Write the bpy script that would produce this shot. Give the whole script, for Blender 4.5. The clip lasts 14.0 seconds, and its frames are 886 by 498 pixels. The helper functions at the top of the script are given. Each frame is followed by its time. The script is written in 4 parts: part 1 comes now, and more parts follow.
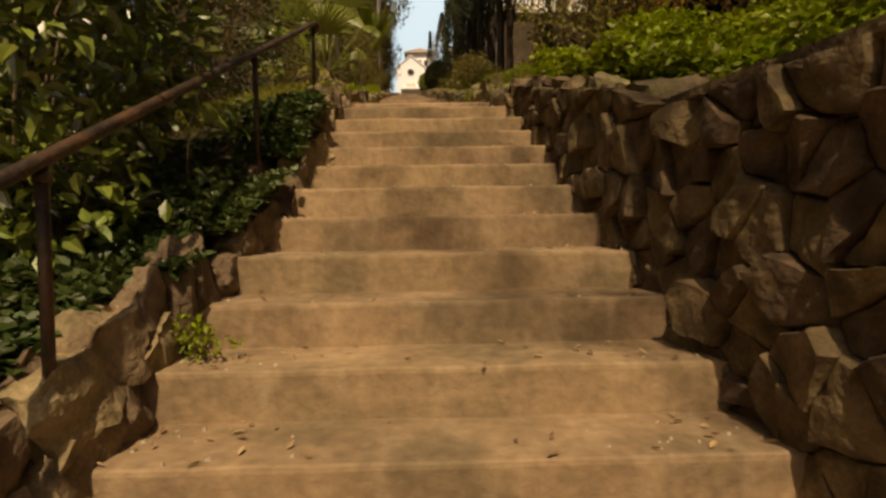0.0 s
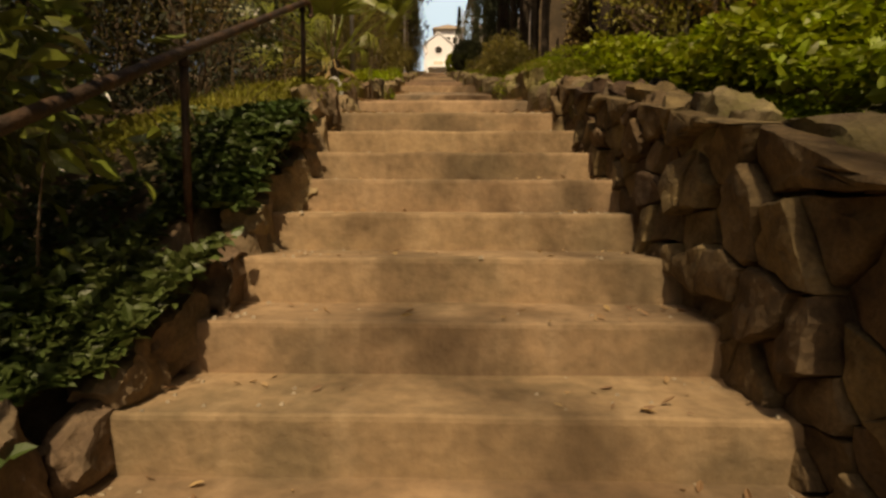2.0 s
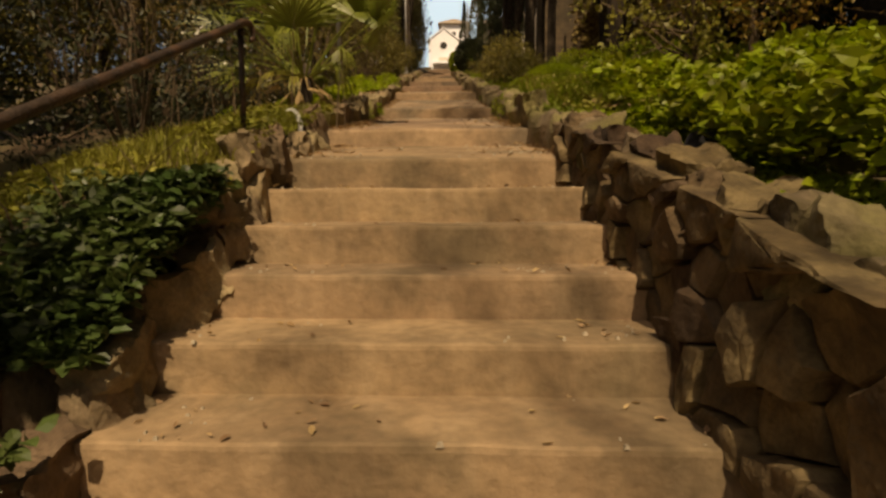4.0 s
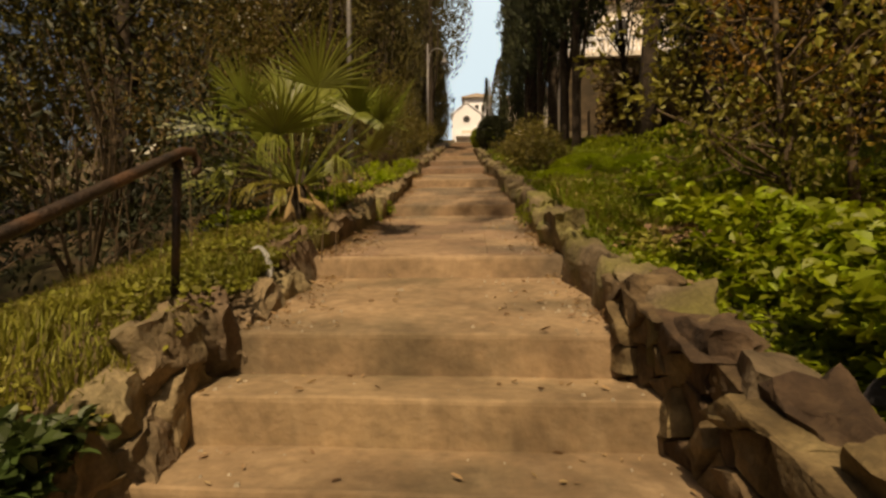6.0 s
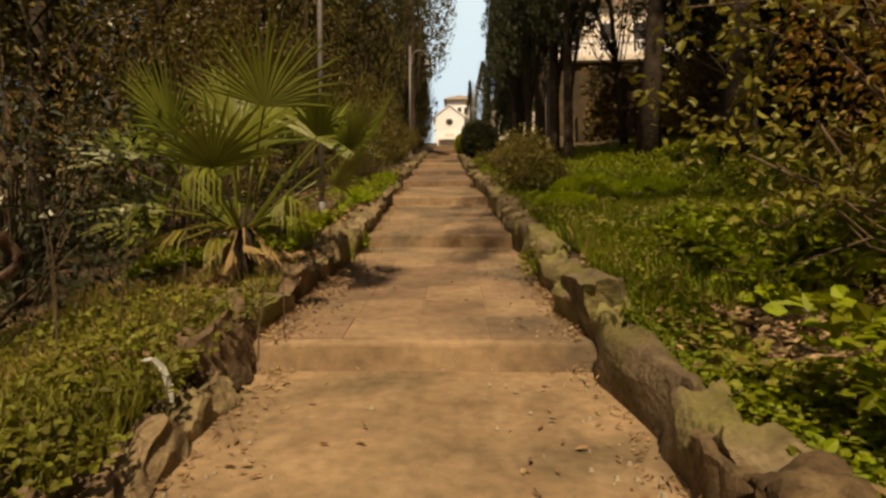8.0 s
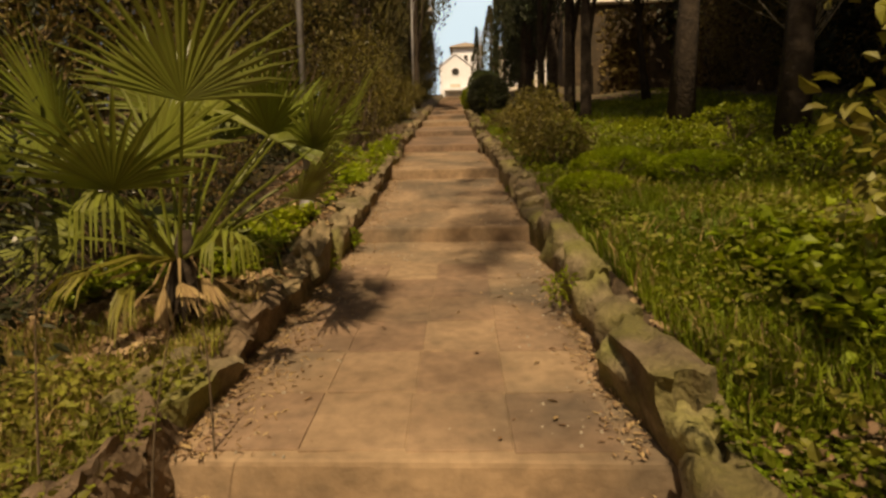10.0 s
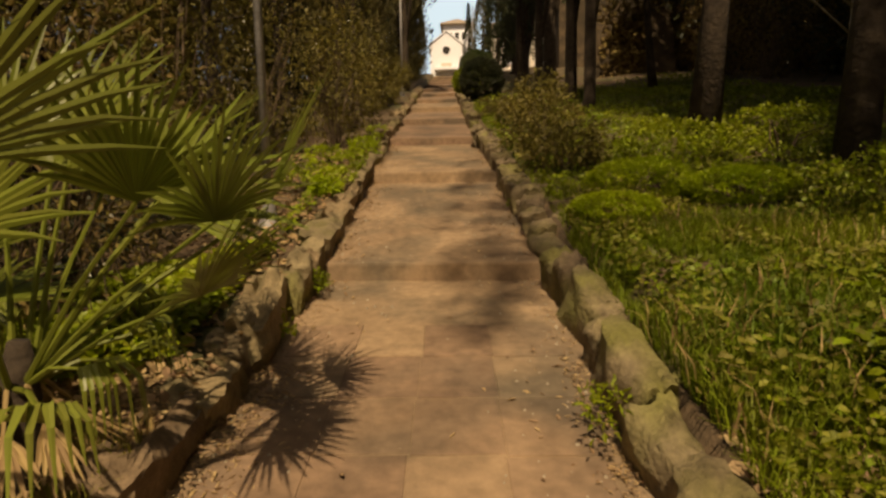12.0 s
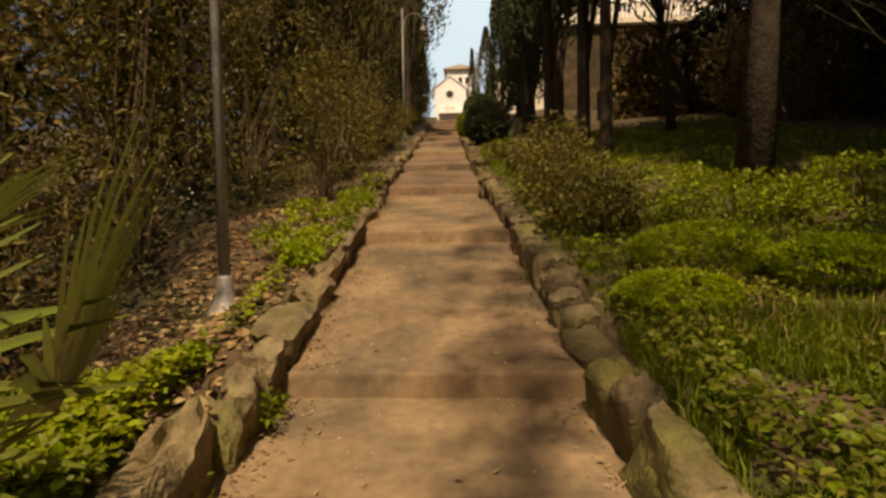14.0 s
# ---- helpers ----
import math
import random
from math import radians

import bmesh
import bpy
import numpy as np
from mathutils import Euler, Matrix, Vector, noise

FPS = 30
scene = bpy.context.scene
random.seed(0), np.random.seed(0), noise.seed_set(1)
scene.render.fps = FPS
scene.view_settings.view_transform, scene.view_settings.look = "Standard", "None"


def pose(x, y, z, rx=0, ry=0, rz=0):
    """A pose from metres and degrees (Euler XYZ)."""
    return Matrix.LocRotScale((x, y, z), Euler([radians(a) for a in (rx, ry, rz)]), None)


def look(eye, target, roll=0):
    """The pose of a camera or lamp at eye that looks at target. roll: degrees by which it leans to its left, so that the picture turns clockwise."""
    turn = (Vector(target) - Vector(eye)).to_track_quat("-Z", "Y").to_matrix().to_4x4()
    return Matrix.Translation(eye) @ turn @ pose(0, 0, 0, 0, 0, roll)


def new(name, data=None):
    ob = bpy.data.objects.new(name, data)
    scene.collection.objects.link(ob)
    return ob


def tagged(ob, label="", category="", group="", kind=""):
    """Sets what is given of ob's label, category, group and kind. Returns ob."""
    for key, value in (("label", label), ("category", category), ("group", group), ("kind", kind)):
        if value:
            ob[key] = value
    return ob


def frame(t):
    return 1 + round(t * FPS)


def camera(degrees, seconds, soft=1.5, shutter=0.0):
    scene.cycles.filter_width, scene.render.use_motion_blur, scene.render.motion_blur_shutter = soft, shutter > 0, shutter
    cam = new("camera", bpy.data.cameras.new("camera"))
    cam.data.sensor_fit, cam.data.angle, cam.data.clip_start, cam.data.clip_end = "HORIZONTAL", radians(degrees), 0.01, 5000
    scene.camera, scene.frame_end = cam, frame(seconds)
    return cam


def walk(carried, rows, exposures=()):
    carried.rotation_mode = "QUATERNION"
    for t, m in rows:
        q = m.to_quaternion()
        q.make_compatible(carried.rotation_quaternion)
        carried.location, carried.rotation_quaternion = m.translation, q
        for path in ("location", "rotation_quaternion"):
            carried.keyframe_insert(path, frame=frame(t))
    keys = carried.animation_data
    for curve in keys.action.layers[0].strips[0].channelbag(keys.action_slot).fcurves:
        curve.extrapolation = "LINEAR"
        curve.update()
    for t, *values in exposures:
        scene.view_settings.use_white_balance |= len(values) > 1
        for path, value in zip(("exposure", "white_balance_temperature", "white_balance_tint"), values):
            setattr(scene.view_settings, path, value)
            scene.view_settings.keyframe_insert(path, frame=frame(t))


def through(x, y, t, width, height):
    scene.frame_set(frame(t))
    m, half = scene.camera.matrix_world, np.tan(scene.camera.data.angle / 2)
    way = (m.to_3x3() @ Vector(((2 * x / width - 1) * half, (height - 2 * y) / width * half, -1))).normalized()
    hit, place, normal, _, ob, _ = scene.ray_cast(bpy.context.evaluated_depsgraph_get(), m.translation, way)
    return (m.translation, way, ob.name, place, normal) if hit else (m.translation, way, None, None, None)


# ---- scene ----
cam = camera(77.8, 14.0, soft=2.7)
METRES, EYE, TILT, LEAN, TURN = 7.5, 1.42, 0.0, 0.0, -1.4
ROWS = [
    (0.0, 0.0, 0.0, 0.0, -0.03, -1.85, 0.97),
    (0.5, 0.0027, 0.0416, 0.0178, 0.65, -1.49, -0.67),
    (1.0, 0.0017, 0.0776, 0.0298, 2.68, -2.18, -0.23),
    (1.5, -0.0015, 0.1141, 0.0438, 2.1, -3.73, -1.23),
    (2.0, 0.0019, 0.154, 0.0617, 2.59, -4.05, -0.17),
    (2.5, 0.0066, 0.1801, 0.0757, 3.95, -4.81, 0.57),
    (5.0, 0.0275, 0.3281, 0.1537, 3.13, -4.05, 0.01),
    (5.5, 0.0279, 0.3599, 0.1723, 5.36, -2.22, -1.04),
    (6.0, 0.0236, 0.3879, 0.1888, 5.91, 2.13, 0.2),
    (6.5, 0.0193, 0.4173, 0.2003, 3.59, 6.65, -0.38),
    (7.0, 0.0157, 0.4479, 0.2169, 3.55, 4.62, -0.18),
    (7.5, 0.007, 0.4842, 0.2321, 4.07, 2.34, -0.09),
    (8.0, 0.0071, 0.5126, 0.2452, 4.02, 2.23, 0.18),
    (10.5, 0.0025, 0.6622, 0.3153, 4.98, -3.57, 1.21),
    (11.0, -0.0005, 0.6944, 0.3289, 1.93, -4.0, 1.64),
    (11.5, -0.0021, 0.7329, 0.345, 3.9, -5.13, 1.45),
    (12.0, -0.0061, 0.7664, 0.3549, 3.86, -4.99, 0.82),
    (12.5, -0.0121, 0.8029, 0.363, 1.68, -4.28, 1.75),
    (13.0, -0.0118, 0.8349, 0.3696, 1.8, -0.35, 1.07),
    (13.5, -0.0118, 0.8685, 0.3774, 2.28, 1.17, 0.37),
    (14.0, -0.0155, 0.9111, 0.3875, 4.27, -0.76, 0.96),
]
walk(
    cam,
    [(t, pose(0, 0, EYE, TILT, LEAN, TURN) @ pose(METRES * x, METRES * y, METRES * z, 90 + pitch, roll, yaw)) for t, x, y, z, yaw, pitch, roll in ROWS],
    exposures=[(0.0, -0.48, 8700, 15), (14.0, -0.48, 8700, 15)],
)

# ---- world and sun ----
SUN_AZ, SUN_EL = radians(-2), radians(53)  # from behind the walker
world = bpy.data.worlds.new("sky")
scene.world = world
world.use_nodes = True
wn = world.node_tree
sky = wn.nodes.new("ShaderNodeTexSky")
sky.sky_type, sky.sun_disc = "NISHITA", False
sky.dust_density = 5.0
sky.sun_elevation, sky.sun_rotation = SUN_EL, math.pi - SUN_AZ
wn.links.new(sky.outputs[0], wn.nodes["Background"].inputs[0])
wn.nodes["Background"].inputs[1].default_value = 0.07
sun_data = bpy.data.lights.new("sun", "SUN")
sun_data.energy, sun_data.angle, sun_data.color = 5.6, radians(0.9), (1.0, 0.88, 0.70)
sun = new("sun", sun_data)
sun_from = Vector((math.sin(SUN_AZ) * math.cos(SUN_EL), -math.cos(SUN_AZ) * math.cos(SUN_EL), math.sin(SUN_EL)))
sun.matrix_world = look(sun_from * 60 + Vector((0, 10, 5)), (0, 10, 5))


# ---- materials ----
def surface(name, a, b, scale=6.0, rough=0.85, bump=0.3, bump_scale=40.0, c=None, c_scale=1.5, c_amount=0.5, vary=0.0, island=False, metal=0.0, spec=0.4, through=0.0, streak=None):
    """Two-tone noise over the object, a third tone in larger patches, and a value shift per piece."""
    m = bpy.data.materials.new(name)
    m.use_nodes = True
    t = m.node_tree
    n, l = t.nodes, t.links
    bsdf = n["Principled BSDF"]
    geo = n.new("ShaderNodeNewGeometry")
    where = geo.outputs["Position"]

    def noise_at(size, detail=6.0):
        q = n.new("ShaderNodeTexNoise")
        q.inputs["Scale"].default_value, q.inputs["Detail"].default_value = size, detail
        l.new(where, q.inputs["Vector"])
        return q.outputs["Fac"]

    def ramp(fac, lo, hi):
        q = n.new("ShaderNodeMapRange")
        q.inputs[1].default_value, q.inputs[2].default_value = lo, hi
        l.new(fac, q.inputs[0])
        return q.outputs[0]

    def mix(fac, x, y):
        q = n.new("ShaderNodeMix")
        q.data_type = "RGBA"
        if isinstance(fac, float):
            q.inputs[0].default_value = fac
        else:
            l.new(fac, q.inputs[0])
        for socket, v in ((q.inputs[6], x), (q.inputs[7], y)):
            if isinstance(v, tuple):
                socket.default_value = (*v, 1)
            else:
                l.new(v, socket)
        return q.outputs[2]

    col = mix(ramp(noise_at(scale), 0.32, 0.68), a, b)
    if c:
        mask = n.new("ShaderNodeMath")
        mask.operation = "MULTIPLY"
        mask.inputs[1].default_value = c_amount
        l.new(ramp(noise_at(c_scale, 8.0), 0.47, 0.66), mask.inputs[0])
        col = mix(mask.outputs[0], col, c)
    if streak:
        long = n.new("ShaderNodeMapping")
        long.inputs["Scale"].default_value = (9, 5, 2.2)
        l.new(geo.outputs["Position"], long.inputs["Vector"])
        runs = n.new("ShaderNodeTexNoise")
        runs.inputs["Scale"].default_value, runs.inputs["Detail"].default_value = 1.0, 7.0
        l.new(long.outputs[0], runs.inputs["Vector"])
        soft = n.new("ShaderNodeMath")
        soft.operation = "MULTIPLY"
        soft.inputs[1].default_value = 0.28
        l.new(ramp(runs.outputs["Fac"], 0.52, 0.72), soft.inputs[0])
        col = mix(soft.outputs[0], col, streak)
    if not island:
        grain, tone = n.new("ShaderNodeMapRange"), n.new("ShaderNodeHueSaturation")
        grain.inputs[1].default_value, grain.inputs[2].default_value = 0.3, 0.7
        grain.inputs[3].default_value, grain.inputs[4].default_value = 0.80, 1.20
        l.new(noise_at(scale * 7, 10.0), grain.inputs[0])
        l.new(grain.outputs[0], tone.inputs["Value"])
        l.new(col, tone.inputs["Color"])
        col = tone.outputs[0]
    if vary:
        if island:
            rnd = geo.outputs["Random Per Island"]
        else:
            info = n.new("ShaderNodeObjectInfo")
            rnd = info.outputs["Random"]
        hsv = n.new("ShaderNodeHueSaturation")
        for socket, lo, hi in (("Value", 1 - vary, 1 + vary), ("Hue", 0.5 - 0.03 * vary, 0.5 + 0.05 * vary)):
            q = n.new("ShaderNodeMapRange")
            q.inputs[3].default_value, q.inputs[4].default_value = lo, hi
            l.new(rnd, q.inputs[0])
            l.new(q.outputs[0], hsv.inputs[socket])
        l.new(col, hsv.inputs["Color"])
        col = hsv.outputs[0]
    l.new(col, bsdf.inputs["Base Color"])
    bsdf.inputs["Roughness"].default_value, bsdf.inputs["Metallic"].default_value = rough, metal
    bsdf.inputs["Specular IOR Level"].default_value = spec
    if bump:
        q = n.new("ShaderNodeBump")
        q.inputs["Strength"].default_value, q.inputs["Distance"].default_value = bump, 0.02
        l.new(noise_at(bump_scale, 8.0), q.inputs["Height"])
        l.new(q.outputs[0], bsdf.inputs["Normal"])
    if through:
        tr, add = n.new("ShaderNodeBsdfTranslucent"), n.new("ShaderNodeMixShader")
        l.new(col, tr.inputs[0])
        add.inputs[0].default_value = through
        l.new(bsdf.outputs[0], add.inputs[1])
        l.new(tr.outputs[0], add.inputs[2])
        l.new(add.outputs[0], n["Material Output"].inputs[0])
    return m


CONCRETE = surface("worn concrete", (0.205, 0.137, 0.076), (0.34, 0.231, 0.129), 2.6, 0.9, 0.35, 32, (0.125, 0.094, 0.052), 2.0, 0.7, 0.08, streak=(0.42, 0.31, 0.19))
# besides wear, the large dark patches stand in for dapples of tree shade
PAVING = surface("worn paving with painted dapples", (0.185, 0.119, 0.071), (0.30, 0.198, 0.12), 2.2, 0.9, 0.3, 32, (0.10, 0.078, 0.053), 1.3, 0.85, 0.16)
STONE = surface("rubble stone", (0.05, 0.031, 0.015), (0.125, 0.079, 0.039), 9.0, 0.9, 1.0, 24, (0.22, 0.155, 0.08), 4.5, 0.5, 0.35)
TAN_STONE = surface("tan broken stone", (0.13, 0.088, 0.048), (0.26, 0.185, 0.105), 9.0, 0.9, 1.0, 24, (0.12, 0.10, 0.05), 3.5, 0.6, 0.3)
CURB = surface("mossy stone", (0.09, 0.065, 0.036), (0.22, 0.165, 0.095), 7.0, 0.92, 1.0, 30, (0.14, 0.13, 0.03), 2.2, 0.75, 0.28)
MORTAR = surface("dark earth mortar", (0.05, 0.038, 0.024), (0.10, 0.075, 0.045), 12, 0.95, 0.8, 30)
EARTH = surface("earth with litter", (0.07, 0.05, 0.027), (0.15, 0.098, 0.053), 5.0, 0.95, 0.9, 25, (0.055, 0.065, 0.018), 0.9, 0.75)
# darker than plain bark: shade on the trunks is put into this colour
BARK = surface("bark darkened for shade", (0.026, 0.018, 0.011), (0.062, 0.044, 0.027), 9, 0.95, 0.9, 22)
TWIG = surface("brown twig", (0.07, 0.048, 0.027), (0.15, 0.105, 0.06), 8, 0.9, 0.4, 40)
PALE_BARK = surface("pale bark", (0.28, 0.23, 0.16), (0.40, 0.34, 0.24), 9, 0.9, 0.5, 30)
IRON = surface("rusty painted iron", (0.03, 0.021, 0.015), (0.065, 0.042, 0.026), 14, 0.55, 0.4, 60, (0.16, 0.08, 0.04), 5, 0.6, metal=0.3)
POLE = surface("galvanised pole", (0.22, 0.21, 0.20), (0.31, 0.30, 0.29), 6, 0.5, 0.15, 50, (0.26, 0.24, 0.2), 3, 0.4, metal=0.2)
WHITE = surface("white plaster", (0.91, 0.92, 0.95), (0.94, 0.95, 0.97), 2, 0.9, 0.1, 30)
CREAM = surface("cream plaster", (0.70, 0.63, 0.52), (0.78, 0.72, 0.62), 1, 0.9, 0.1, 20, (0.6, 0.5, 0.38), 0.5, 0.4)
# kept this dark to put the wood's shade into the wall's colour
OCHRE = surface("shade-darkened ochre rubble wall", (0.05, 0.035, 0.02), (0.12, 0.083, 0.045), 2.5, 0.95, 1.0, 6, (0.04, 0.03, 0.016), 0.6, 0.8)
ROOF = surface("clay roof", (0.46, 0.37, 0.29), (0.56, 0.46, 0.36), 4, 0.9, 0.4, 12)
DARK = surface("dark opening", (0.02, 0.018, 0.015), (0.035, 0.03, 0.025), 4, 0.4, 0.0)


def leafy(name, a, b, rough=0.5, vary=0.35, through=0.3, scale=1.2, spec=0.4):
    return surface(name, a, b, scale, rough, 0.0, vary=vary, island=True, through=through, spec=spec)


LAUREL = leafy("glossy laurel leaf", (0.08, 0.11, 0.014), (0.18, 0.20, 0.034), 0.3, 0.4, 0.15, spec=1.0)
IVY = leafy("ivy leaf", (0.04, 0.07, 0.015), (0.09, 0.11, 0.03), 0.45)
HERB = leafy("fresh herb leaf", (0.16, 0.205, 0.010), (0.30, 0.33, 0.018), 0.5, 0.42, through=0.4)
GRASS = leafy("grass blade", (0.115, 0.165, 0.008), (0.225, 0.25, 0.016), 0.6, 0.42, through=0.4)
OLIVE = leafy("olive leaf", (0.10, 0.088, 0.016), (0.21, 0.165, 0.036), 0.55)
RUST = leafy("reddish young leaf", (0.30, 0.13, 0.02), (0.30, 0.21, 0.035), 0.5)
BANK = leafy("yellowing bank weed", (0.15, 0.155, 0.016), (0.27, 0.24, 0.04), 0.6, 0.4, 0.35)
BROWN = leafy("brown thicket leaf", (0.145, 0.095, 0.03), (0.26, 0.18, 0.06), 0.7)
# lit and shaded copies of cypress leaf: golden for sunlit trees, dark for shaded
LIT_CYPRESS = leafy("golden-olive sunlit cypress spray", (0.055, 0.048, 0.011), (0.125, 0.10, 0.024), 0.7, through=0.15)
CYPRESS = leafy("cypress spray", (0.022, 0.032, 0.012), (0.06, 0.065, 0.02), 0.7, through=0.1)
PALM = leafy("palm blade", (0.13, 0.16, 0.02), (0.22, 0.235, 0.04), 0.4, 0.25, 0.25)
# leaf of dark evergreens; its near-black tone also stands in for wood shade
EVERGREEN_SHADE = leafy("dark evergreen leaf with wood shade in it", (0.018, 0.024, 0.008), (0.045, 0.048, 0.015), 0.6, through=0.1)
YOUNG = leafy("yellow-olive young leaf", (0.15, 0.14, 0.02), (0.24, 0.21, 0.035), 0.5)
STRAW = leafy("dry palm blade", (0.30, 0.19, 0.08), (0.42, 0.29, 0.13), 0.7, 0.3, 0.2)
DRY = leafy("dry fallen leaf", (0.26, 0.15, 0.07), (0.42, 0.29, 0.16), 0.8, 0.4, 0.1)
SPURGE = leafy("spurge leaf", (0.27, 0.36, 0.012), (0.40, 0.46, 0.022), 0.5, 0.2, 0.35)
SKY_FAR = bpy.data.materials.new("hazy far sky")
SKY_FAR.use_nodes = True
SKY_FAR.node_tree.nodes["Principled BSDF"].inputs["Base Color"].default_value = (0, 0, 0, 1)
SKY_FAR.node_tree.nodes["Principled BSDF"].inputs["Emission Color"].default_value = (0.47, 0.71, 0.95, 1)
SKY_FAR.node_tree.nodes["Principled BSDF"].inputs["Emission Strength"].default_value = 1.6
PLASTIC = surface("white plastic", (0.7, 0.7, 0.68), (0.8, 0.8, 0.78), 20, 0.4, 0.2, 60)
BLACKISH = surface("dark weathered stone", (0.02, 0.02, 0.022), (0.05, 0.045, 0.045), 12, 0.7, 0.6, 40)
BLOSSOM = leafy("white blossom", (0.70, 0.68, 0.55), (0.80, 0.78, 0.68), 0.6, 0.1, 0.3)

rng = np.random.default_rng(7)


# ---- mesh helpers ----
def mesh_of(name, verts, faces, material, smooth=False):
    me = bpy.data.meshes.new(name)
    me.from_pydata(np.asarray(verts).tolist(), [], faces if isinstance(faces, list) else faces.tolist())
    me.materials.append(material)
    if smooth:
        me.shade_smooth()
    me.update()
    return me


def part(name, me, parent, label="", kind=""):
    ob = new(name, me)
    ob.parent = parent
    return tagged(ob, label, kind=kind)


def thing(name, where, label, category, group="", kind=""):
    ob = new(name)
    ob.location = where
    ob.empty_display_size = 0.1
    return tagged(ob, label, category, group, kind)


def tubes(lines, sides=8):
    """Tubes along polylines: each line is a list of (x, y, z, radius)."""
    V, F, base = [], [], 0
    for line in lines:
        p = np.array(line, float)
        d = np.gradient(p[:, :3], axis=0)
        d /= np.linalg.norm(d, axis=1)[:, None] + 1e-9
        side = np.cross(d, np.where(np.abs(d[:, 2:3]) > 0.9, [[1.0, 0, 0]], [[0, 0, 1.0]]))
        side /= np.linalg.norm(side, axis=1)[:, None] + 1e-9
        up = np.cross(side, d)
        a = np.arange(sides) * 2 * np.pi / sides
        ring = p[:, None, :3] + p[:, None, 3:4] * (np.cos(a)[None, :, None] * side[:, None] + np.sin(a)[None, :, None] * up[:, None])
        V.append(ring.reshape(-1, 3))
        k = len(p)
        for i in range(k - 1):
            for j in range(sides):
                q = (j + 1) % sides
                F.append((base + i * sides + j, base + i * sides + q, base + (i + 1) * sides + q, base + (i + 1) * sides + j))
        F.append(tuple(base + j for j in range(sides))[::-1])
        F.append(tuple(base + (k - 1) * sides + j for j in range(sides)))
        base += k * sides
    return np.concatenate(V), F


def unit(v):
    return v / (np.linalg.norm(v, axis=-1, keepdims=True) + 1e-9)


def leaves(P, D, N, L, W, fold=0.25, droop=0.15):
    """Folded ovate leaves: foot P, along D, facing N, length L, width W."""
    D = unit(D)
    S = unit(np.cross(D, N))
    N = np.cross(S, D)
    L, W = np.broadcast_to(L, len(P))[:, None], np.broadcast_to(W, len(P))[:, None]
    at = lambda a, s, h: P + D * L * a + S * W * s + N * (W * h) - N * (L * droop * a * a)
    V = np.stack([at(0, 0, 0), at(0.35, -0.5, fold), at(0.72, -0.36, fold), at(1, 0, 0), at(0.72, 0.36, fold), at(0.35, 0.5, fold), at(0.5, 0, 0)], 1)
    i = np.arange(len(P))[:, None, None] * 7
    F = (i + np.array([[0, 6, 2, 1], [6, 3, 2, 6], [0, 5, 4, 6], [6, 4, 3, 6]])[None]).reshape(-1, 4)
    return V.reshape(-1, 3), [tuple(dict.fromkeys(f)) for f in F.tolist()]


def blades(P, D, H, W, lean):
    """Bent grass blades from P, leaning along D."""
    D = unit(D * [1, 1, 0])
    S = np.cross(D, [0, 0, 1.0])
    H, W, lean = H[:, None], W[:, None], lean[:, None]
    up = np.array([0, 0, 1.0])
    V = np.stack([P - S * W / 2, P + S * W / 2, P + up * H * 0.6 + D * H * lean * 0.3 + S * W * 0.4, P + up * H * 0.6 + D * H * lean * 0.3 - S * W * 0.4, P + up * H * (1 - 0.3 * lean) + D * H * lean], 1)
    i = np.arange(len(P))[:, None] * 5
    F = (i + np.array([[0, 1, 2, 3]])).tolist() + (i + np.array([[3, 2, 4]])).tolist()
    return V.reshape(-1, 3), [tuple(f) for f in F]


def ball(n):
    return unit(rng.normal(size=(n, 3)))


def clumped(n, centre, radii, clumps, spread, shell=0.55, uneven=0.35):
    """Points in clumps near the skin of a lumpy ellipsoid, with the way outwards at each."""
    c = ball(clumps)
    c *= (shell + (1 - shell) * rng.random((clumps, 1)) ** 0.5) * (1 - 0.57 * uneven + uneven * rng.random((clumps, 1)))
    k = rng.integers(0, clumps, n)
    off = rng.normal(size=(n, 3)) * spread
    p = c[k] + off
    return np.array(centre) + p * np.array(radii), unit(p * 0.6 + off / spread * 0.3)


# ---- the lie of the land ----
def line_through(points):
    a = np.array(points, float)
    return lambda y: np.interp(y, a[:, 0], a[:, 1])


NOSE = line_through([(-30, -1.2), (-2.02, -1.15), (1.555, 0.757), (3.343, 1.691), (5.13, 2.575), (6.45, 2.92), (9.7, 3.64), (12.7, 4.45), (55, 15.1), (80, 19.0), (160, 30)])
EDGE_R = line_through([(-30, 1.3), (0, 1.2), (1.55, 1.05), (2.67, 0.965), (4.14, 0.87), (4.8, 0.82), (5.13, 0.775), (6.45, 0.684), (8.0, 0.645), (9.7, 0.61), (12.7, 0.45), (15.8, 0.22), (19.0, 0.07), (26.5, -0.2), (36, -0.62), (55, -1.15), (160, -1.15)])
EDGE_L = line_through([(-30, -1.1), (1.5, -0.99), (2.36, -0.96), (3.0, -0.82), (4.0, -0.79), (4.8, -0.82), (5.4, -0.80), (6.45, -0.9), (9.7, -0.93), (12.7, -1.10), (16, -1.28), (19.3, -1.44), (27, -1.7), (36, -1.95), (55, -2.5), (160, -2.5)])
WALL_TOP = line_through([(-30, 1.6), (0, 1.82), (2.55, 1.94), (2.75, 2.12), (4.19, 2.50), (5.0, 2.74), (5.8, 2.9), (6.4, 3.08), (7.47, 3.38), (9.5, 3.74), (12.7, 4.62), (55, 15.25), (160, 30.1)])
